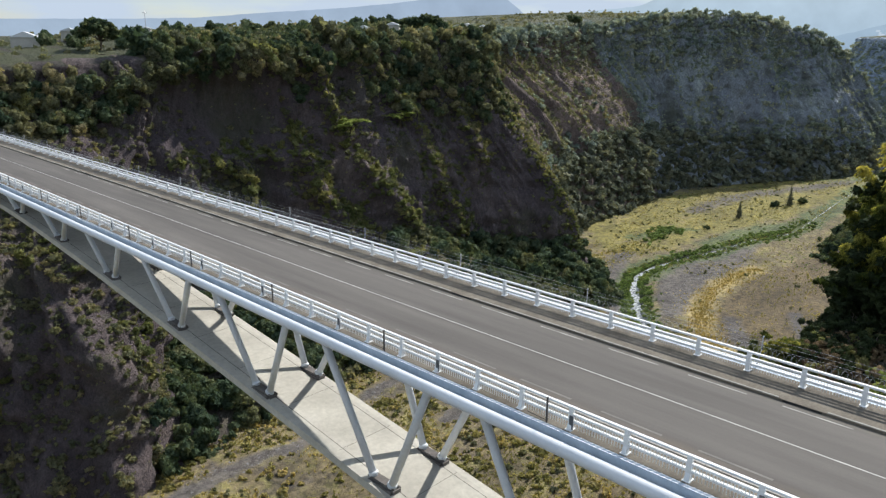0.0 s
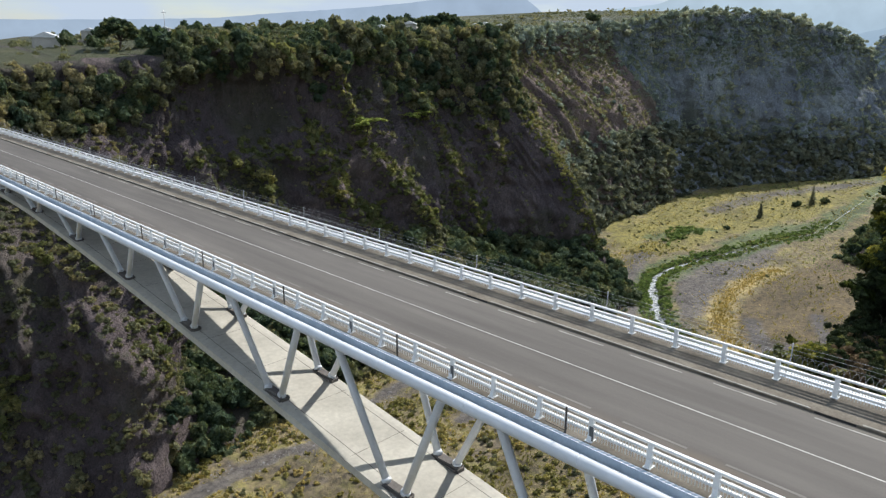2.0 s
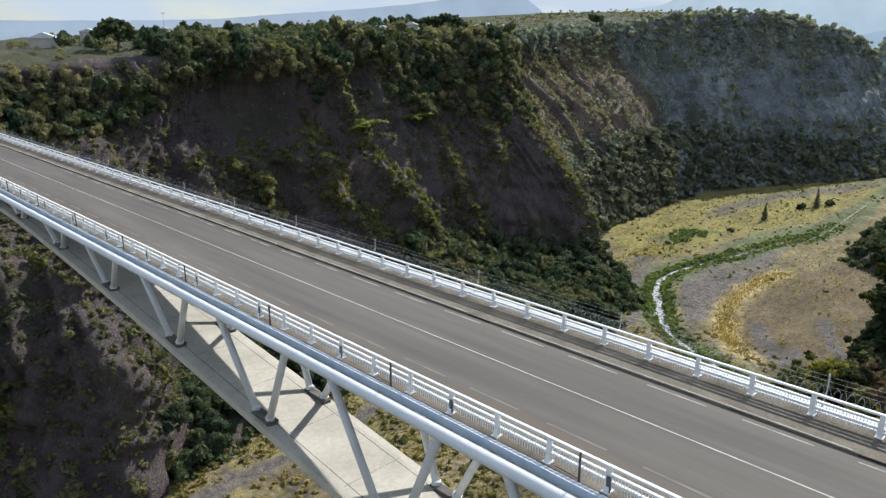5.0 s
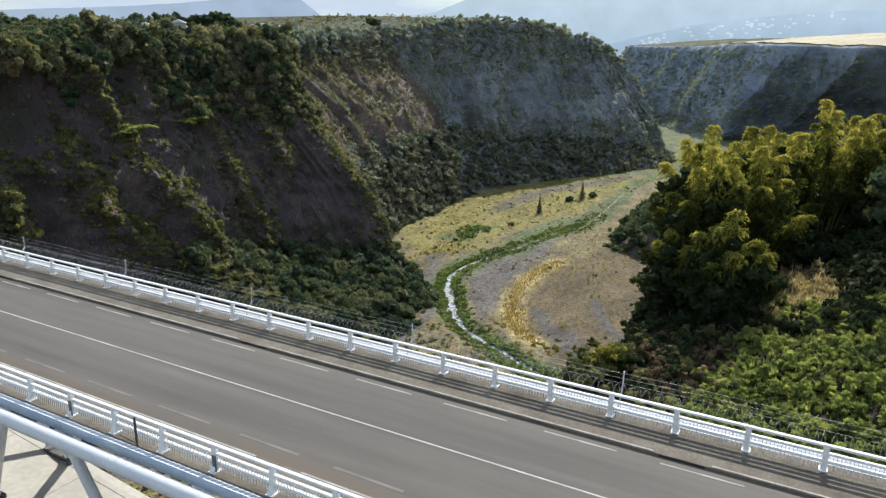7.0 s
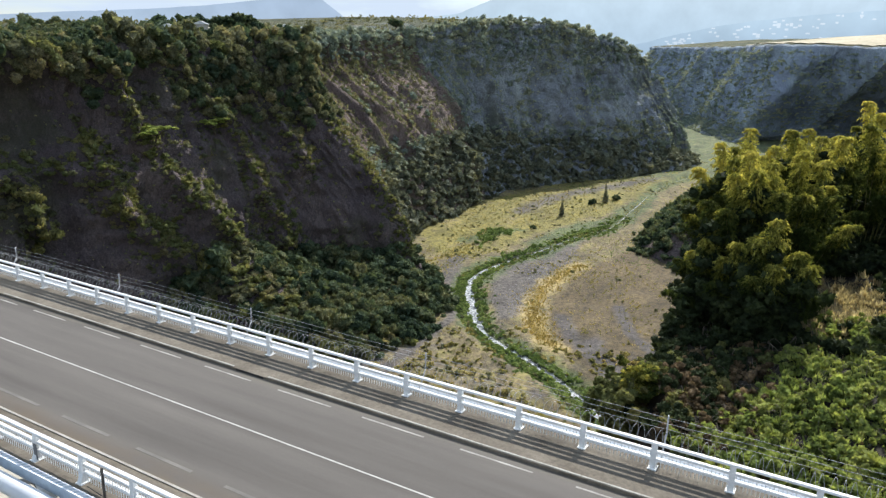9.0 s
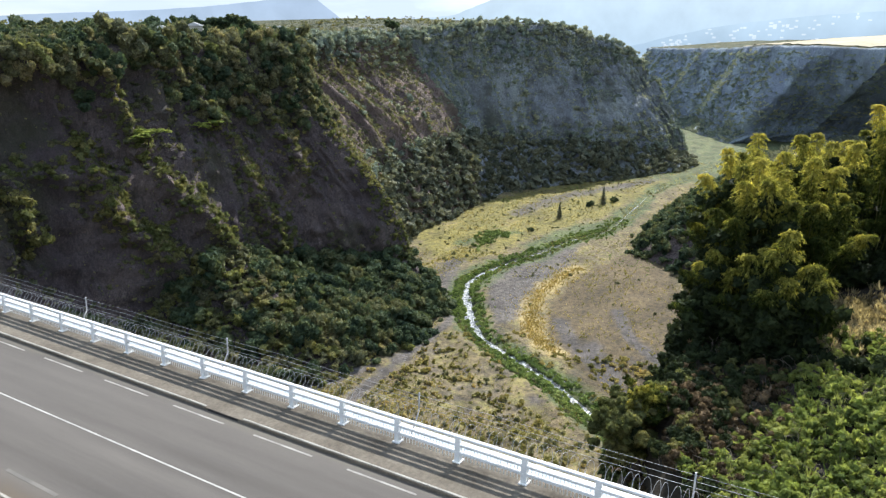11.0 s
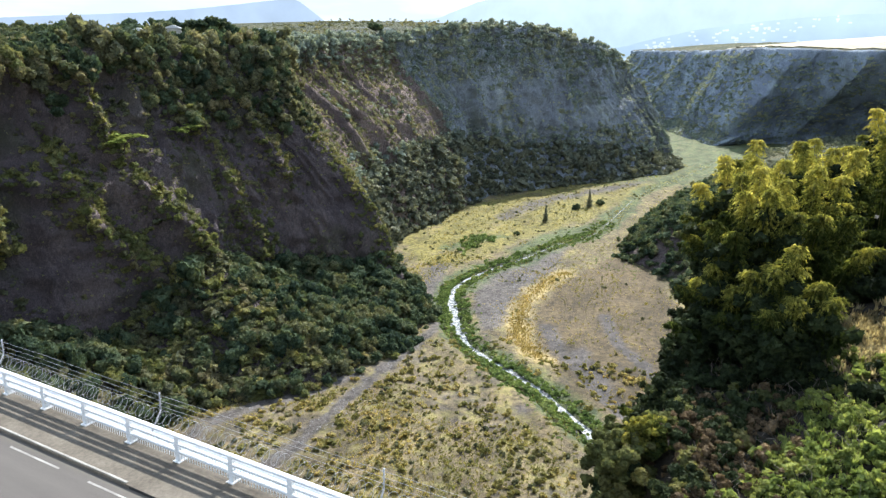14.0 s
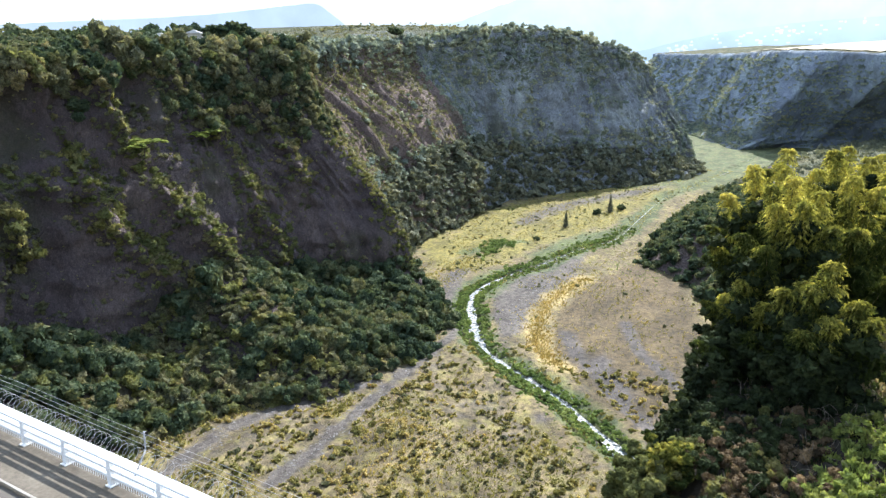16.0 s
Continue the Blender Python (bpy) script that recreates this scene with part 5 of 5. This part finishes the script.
def bamboo(at, seed, plumes, height, spread, bare=False):
    """Culms that rise together and arch over at the top; drooping side twigs carry hanging leaves. Tone brightens
    upward as sun, and dark leaves below paint shade.
    """
    g = np.random.default_rng(seed)
    clump = thing("bamboo", "tall clump of yellow-green bamboo with drooping plumes", "bamboo", at, "bamboo grove")
    low, low_sizes, spots, ways, tints = [], [], [], [], []
    for k in range(plumes):
        a = 2.4 * k + g.uniform(-0.4, 0.4)
        r = spread * (0.12 + 0.88 * math.sqrt((k + 0.5) / plumes))
        h = height * (1.05 - 0.55 * (r / spread) ** 2 + g.uniform(-0.16, 0.04))
        lean = np.array((r * math.cos(a), r * math.sin(a), 0))
        base = np.array((0.3 * lean[0] + g.normal() * 0.3, 0.3 * lean[1] + g.normal() * 0.3, -0.5))

        def stem(f):
            f = np.atleast_1d(f)[:, None]
            return base + lean * (0.55 * f + 0.45 * f**2) + np.array((0, 0, h + 0.5)) * ((1.35 * f - 0.35 * f**2) - 0.06 * np.clip((f - 0.86) / 0.14, 0, 1) ** 2)

        bm = bmesh.new()
        knots = stem(np.linspace(0, 1, 15))
        for n in range(14):
            tube_into(bm, knots[n], knots[n + 1], 0.075 - 0.0045 * n, sides=5, caps=False)
        part("culm", bm, CULM, clump)
        f = 0.42 + 0.58 * g.random(180) ** 0.75
        twig = np.interp(f, [0.42, 0.55, 0.82, 1.0], [0.7, 1.25, 1.3, 0.45]) * g.uniform(0.5, 1.15, 180)
        b = g.uniform(0, 2 * math.pi, 180)
        out = np.stack([np.cos(b), np.sin(b), 0 * b], -1)
        s = g.uniform(0.15, 1.0, (180, 16))
        reach = twig[:, None] * s
        q = stem(f)[:, None, :] + out[:, None, :] * reach[..., None]
        q[..., 2] += 0.7 * reach - 0.85 * reach * s + g.normal(0, 0.07, reach.shape)
        w = out[:, None, :] * 0.55 + g.normal(0, 0.4, q.shape) + (0, 0, -0.75)
        w /= np.linalg.norm(w, axis=-1)[..., None]
        # Leaves painted brighter with height, as if the sun caught the tops.
        sun_tint = np.clip((q[..., 2].ravel() / height - 0.74) * 2.6, -0.9, 0.6)
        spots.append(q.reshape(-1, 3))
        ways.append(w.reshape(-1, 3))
        tints.append(np.full(q.shape[0] * 16, g.random() * 0.5 + 0.2) + sun_tint + 0.1)
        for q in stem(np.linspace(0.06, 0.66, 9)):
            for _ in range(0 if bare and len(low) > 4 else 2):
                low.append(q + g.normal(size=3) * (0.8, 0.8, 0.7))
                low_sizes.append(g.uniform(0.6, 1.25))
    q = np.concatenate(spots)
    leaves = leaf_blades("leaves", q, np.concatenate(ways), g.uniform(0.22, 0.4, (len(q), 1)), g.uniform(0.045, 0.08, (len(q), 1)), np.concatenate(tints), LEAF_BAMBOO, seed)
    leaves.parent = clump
    # Near-black leaves paint the shade inside the lower clump.
    leaves = scatter("lower_leaves", low, low_sizes, BUSHY, LEAF_SHADE, seed + 50)
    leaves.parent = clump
    tagged(leaves, "leaves low in the clump, painted dark for shade")
    return clump


GROVE = ((55, -12.5, 6.2, 4.0, 9), (53, -12, -2.0, 4.5, 8), (47, -16.5, 0.5, 2.6, 5), (59, -16.5, 6.5, 4.2, 9), (64, -11, 6.4, 4.5, 9), (73, -10, 4.5, 5.0, 8), (70, -16.5, 7.5, 5.0, 9),
         (77, -23.5, 8.8, 5.0, 9), (82, -16, 6.5, 5.5, 8), (94, -25, 9.5, 6.0, 9), (78, -31, 9.5, 5.5, 8), (90, -36, 10.0, 6.0, 8))
for n, (x, y, tip, r, c) in enumerate(GROVE):
    z = float(bank_height(x, y)) - 0.2
    bamboo((x, y, z), 300 + n, c + 7, tip - z, r * 1.1, n in (3, 7))

# dry grass in the sun behind the bamboo, a yellowing bush at the edge, dead twigs
q = np.c_[rng.normal(54.5, 3.6, 560), rng.normal(-22.8, 1.7, 560)]
p = np.c_[q, bank_height(q[:, 0], q[:, 1]) + 0.3]
tagged(scatter("dry_bank_grass", p, rng.uniform(0.35, 0.8, 560), TUSSOCK, LEAF_HAY, 33), "sunlit patch of dry straw-coloured grass", "grass", kind="stuff")
q = np.c_[rng.normal(33.5, 1.3, 70), rng.normal(-7.9, 1.1, 70), rng.uniform(-17, -12.4, 70)]
tagged(scatter("edge_bush", q, rng.uniform(0.5, 0.9, 70), FLUFF, LEAF_WARM, 36), "rounded green bush growing over the edge of the drop", "bush")
q = np.c_[rng.normal(34.2, 0.8, 40), rng.normal(-8.6, 0.7, 40), rng.uniform(-12.8, -11.1, 40)]
tagged(scatter("yellow_bush", q, rng.uniform(0.3, 0.6, 40), FEATHER, LEAF_BAMBOO, 35), "yellowing bush at the edge of the drop", "bush")
brush = []
for k in range(900):
    x, y = rng.uniform(24, 60), rng.uniform(-30, -11)
    a = Vector((x, y, float(bank_height(x, y)) + 0.3))
    d = Vector((rng.normal(), rng.normal(), abs(rng.normal()) * 0.7 + 0.2)).normalized() * rng.uniform(0.35, 1.3)
    bend = Vector((rng.normal(), rng.normal(), rng.normal())) * 0.15
    brush.append([tuple(a), tuple(a + d * 0.5 + bend), tuple(a + d)])
tagged(wire_object("dead_brush", brush, 0.014, None, TWIG), "tangle of dead grey twigs on the hillside", "brush", kind="stuff")


# ---- single trees, houses ----
def upland(x, y):
    """Height of the north plateau."""
    q = north[106:, :, :].reshape(-1, 3)
    return float(q[np.argmin((q[:, 0] - x) ** 2 + (q[:, 1] - y) ** 2), 2])


def conifer(at, h, seed):
    g = np.random.default_rng(seed)
    tree = thing("conifer", "slender grey-green conifer standing on the meadow", "tree", at, "conifers on the meadow")
    bm = bmesh.new()
    tube_into(bm, (0, 0, -0.5), (0, 0, h * 0.95), 0.03 * h, 0.01 * h, 7)
    part("trunk", bm, BARK, tree)
    spots, sizes = [], []
    for f in np.linspace(0.06, 1.0, 22):
        r = 0.15 * h * (1 - f) ** 0.8 + 0.12
        for k in range(7):
            a = g.uniform(0, 2 * math.pi)
            spots.append((r * 0.75 * math.cos(a), r * 0.75 * math.sin(a), h * f))
            sizes.append(0.45 * r + 0.25)
    crown = scatter("crown", spots, sizes, LIGHT, LEAF_GREY, seed)
    crown.parent = tree


for n, (x, y, h) in enumerate(((421, 142.4, 10.5), (480, 131.6, 13.5))):
    conifer((x, y, float(floor_height(np.array(x), np.array(y)))), h, 400 + n)


for n, (x, y, r) in enumerate(((468, 137, 3.2), (493, 127, 3.6), (380, 145, 1.8))):
    z = float(floor_height(np.array(x), np.array(y)))
    g = np.random.default_rng(430 + n)
    spots = np.c_[x + g.normal(0, 0.4 * r, 7), y + g.normal(0, 0.4 * r, 7), z + g.uniform(0.3, 0.75, 7) * r]
    tagged(scatter("bush", spots, g.uniform(0.45, 0.65, 7) * r, ROUND, LEAF_DARK, 440 + n), "round dark bush alone on the meadow", "bush", "bushes on the meadow")


def broad_tree(name, label, at, h, spread, mat, seed, flat=1.0, crown_at=0.6, pads=9):
    """A trunk that forks into limbs, each with a pad of leaves."""
    g = np.random.default_rng(seed)
    tree = thing(name, label, "tree", at)
    bm = bmesh.new()
    fork = Vector((g.normal() * 0.1 * h, g.normal() * 0.1 * h, h * crown_at * 0.6))
    tube_into(bm, (0, 0, -0.6), fork, 0.045 * h, 0.03 * h, 8)
    spots, sizes = [], []
    for k in range(pads):
        a, r = 2 * math.pi * k / pads + g.uniform(-0.3, 0.3), spread * g.uniform(0.25, 0.95)
        tip = Vector((r * math.cos(a), r * math.sin(a), h * (1 - 0.25 * flat * g.random() - (1 - flat) * 0.45 * (r / spread) ** 2 - 0.1)))
        mid = fork.lerp(tip, 0.5) + Vector((0, 0, -0.04 * h))
        tube_into(bm, fork, mid, 0.022 * h, 0.015 * h, 6)
        tube_into(bm, mid, tip, 0.015 * h, 0.006 * h, 6)
        for _ in range(7):
            spots.append((tip.x + g.normal() * spread * 0.2, tip.y + g.normal() * spread * 0.2, tip.z + g.normal() * (0.03 if flat > 0.7 else 0.08) * h))
            sizes.append(spread * (g.uniform(0.16, 0.27) if flat > 0.7 else g.uniform(0.24, 0.4)))
    part("trunk", bm, BARK, tree)
    flatness = np.ones((len(spots), 3)) * (1, 1, 0.45 if flat > 0.7 else 0.9)
    crown = scatter("crown", spots, sizes, ROUND, mat, seed, flatness)
    crown.parent = tree
    return tree


def face_at(x, z):
    """The point of the north face at that x and height."""
    q = north[17:106, :, :].reshape(-1, 3)
    return q[np.argmin((q[:, 0] - x) ** 2 + (q[:, 2] - z) ** 2)]


for n, (x, z, spread) in enumerate(((146, -15, 6.0), (176, -14, 5.0))):
    q = face_at(x, z - 4)
    broad_tree("flat_topped_tree", "bright green flat-topped tree growing out of the cliff", (q[0], q[1] - 1.0, q[2]), 7.0, spread, LEAF_BRIGHT, 500 + n, 1.0, 0.7, 7)
broad_tree("tall_tree", "tall dark tree above the plateau edge", (71, 236, upland(71, 236)), 11.0, 5.0, LEAF_DARK, 510, 0.3, 0.5, 14)
broad_tree("bank_tree", "dark green broadleaf tree above the bamboo", (50, -36, float(bank_height(50, -36))), 14.0, 6.5, LEAF_DARK, 511, 0.3, 0.5, 16)
for n, (b, d, h) in enumerate(((12, 300, 8), (43.5, 360, 8), (45, 365, 8), (56, 560, 9))):
    x, y = -30 + d * math.sin(radians(b)), -27 + d * math.cos(radians(b))
    broad_tree("plateau_tree", "dark rounded tree on the plateau skyline", (x, y, upland(x, y)), h, h * 0.6, LEAF_DARK, 520 + n, 0.3)


def house(at, w, d, h, turn):
    home = thing("house", "small white-roofed house on the plateau", "house", (0, 0, 0), "houses on the plateau")
    bm = bmesh.new()
    box_into(bm, (-w / 2, -d / 2, -1.0), (w / 2, d / 2, h))
    part("wall", bm, HOUSE, home)
    bm = bmesh.new()
    prism_into(bm, [(-w / 2 - 0.5, h), (w / 2 + 0.5, h), (0, h + 0.22 * w)], -d / 2 - 0.5, d / 2 + 0.5)
    bmesh.ops.recalc_face_normals(bm, faces=bm.faces)
    part("roof", bm, ROOF, home, "white sheet-metal roof")
    for k in (-1, 1):
        bm = bmesh.new()
        box_into(bm, (k * w * 0.25 - 0.6, -d / 2 - 0.06, 0.9), (k * w * 0.25 + 0.6, -d / 2 + 0.02, 2.1))
        part("window", bm, DARK, home)
    home.matrix_world = pose(*at, 0, 0, turn)


for b, d, w in ((16.6, 320, 12), (17.5, 350, 6), (19.3, 350, 8), (23.5, 380, 9), (24.2, 390, 6), (40.0, 370, 9), (42.2, 380, 9), (47.2, 450, 9), (48.0, 455, 14), (49.2, 460, 7)):
    x, y = -30 + d * math.sin(radians(b)), -27 + d * math.cos(radians(b))
    house((x, y, upland(x, y) - 0.2), w * 0.8, w * 0.55, 3.3, 90 - b + 80)

pole = thing("utility_pole", "thin utility pole on the plateau", "pole", (105, 273, upland(105, 273)))
bm = bmesh.new()
tube_into(bm, (0, 0, -0.5), (0, 0, 13), 0.16, 0.1, 8)
part("shaft", bm, GALV, pole)
bm = bmesh.new()
box_into(bm, (-0.9, -0.06, 11.8), (0.9, 0.06, 12.0))
part("crossarm", bm, GALV, pole)


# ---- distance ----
# Glowing backdrop: haze and daylight are put into the emission colour.
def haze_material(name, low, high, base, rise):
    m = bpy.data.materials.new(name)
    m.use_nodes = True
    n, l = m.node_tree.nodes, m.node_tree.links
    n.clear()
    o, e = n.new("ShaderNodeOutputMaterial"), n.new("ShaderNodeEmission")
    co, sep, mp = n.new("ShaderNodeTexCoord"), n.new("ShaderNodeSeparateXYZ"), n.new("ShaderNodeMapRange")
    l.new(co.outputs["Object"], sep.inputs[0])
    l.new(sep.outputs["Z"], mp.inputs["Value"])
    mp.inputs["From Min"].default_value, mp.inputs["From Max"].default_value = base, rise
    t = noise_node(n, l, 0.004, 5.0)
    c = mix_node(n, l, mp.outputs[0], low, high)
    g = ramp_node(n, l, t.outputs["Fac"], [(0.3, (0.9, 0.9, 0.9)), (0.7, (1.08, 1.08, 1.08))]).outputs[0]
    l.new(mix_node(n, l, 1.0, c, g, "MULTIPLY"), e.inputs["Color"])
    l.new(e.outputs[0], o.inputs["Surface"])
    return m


def far_ridge(label, rows, dist, mat, seed):
    """A hazy mountain skyline: rows of bearing and height in degrees."""
    s = spline(rows, 160)
    b = np.radians(s[:, 0])
    el = s[:, 1] + 0.12 * (fractal(s[:, 0] * 1.3, s[:, 0] * 0, seed, 4) - 0.47)
    top = np.tan(np.radians(el)) * dist + 13
    ring = []
    for f in (0.0, 0.35, 0.7, 1.0):
        d = dist * (1 + 0.05 * f)
        ring.append(np.c_[d * np.sin(b), d * np.cos(b), -120 + (top + 120) * f])
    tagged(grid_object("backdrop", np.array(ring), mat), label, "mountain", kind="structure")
    return np.array(ring)


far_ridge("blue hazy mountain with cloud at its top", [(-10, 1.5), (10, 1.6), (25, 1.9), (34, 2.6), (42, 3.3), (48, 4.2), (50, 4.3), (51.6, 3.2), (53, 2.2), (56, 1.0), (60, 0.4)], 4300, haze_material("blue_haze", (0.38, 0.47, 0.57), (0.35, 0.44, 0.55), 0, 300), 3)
far_ridge("pale mountain, its sunlit haze painted as glow", [(53, 1.2), (55.5, 2.4), (58, 2.9), (60.7, 3.2), (62, 3.7), (64, 4.5), (68, 5.6), (75, 5.4), (85, 5.2), (95, 5.4), (125, 5.0)], 4500, haze_material("pale_haze", (0.40, 0.52, 0.62), (0.50, 0.61, 0.68), 0, 420), 5)
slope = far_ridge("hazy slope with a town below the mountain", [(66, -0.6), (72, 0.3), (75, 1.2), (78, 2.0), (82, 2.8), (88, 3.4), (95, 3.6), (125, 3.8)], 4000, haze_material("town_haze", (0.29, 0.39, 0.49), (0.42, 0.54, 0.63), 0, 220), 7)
g = np.random.default_rng(81)
bm = bmesh.new()
for bearing, wide, up, high, count in ((77.2, 0.9, 0.72, 0.1, 42), (85.6, 2.0, 0.86, 0.05, 34), (82.0, 2.4, 0.8, 0.1, 22)):
    for _ in range(count):
        b = radians(bearing + g.normal() * wide)
        col = int(np.argmin(np.abs(np.arctan2(slope[3, :, 0], slope[3, :, 1]) - b)))
        f = min(up + g.normal() * high, 0.98) * 3
        k = min(int(f), 2)
        q = (slope[k, col] + (slope[k + 1, col] - slope[k, col]) * (f - k)) * (0.998, 0.998, 1)
        w, h = g.uniform(4, 10), g.uniform(3, 7)
        box_into(bm, (q[0] - 6, q[1] - w, q[2] - 3), (q[0] + 6, q[1] + w, q[2] + h))
# The houses glow to look sunlit, since their unlit sides face the camera.
tagged(part("town", bm, haze_material("glowing_town", (0.45, 0.53, 0.6), (0.58, 0.66, 0.72), 0, 200)), "tiny white houses of a town on the hazy slope", "town", kind="stuff")
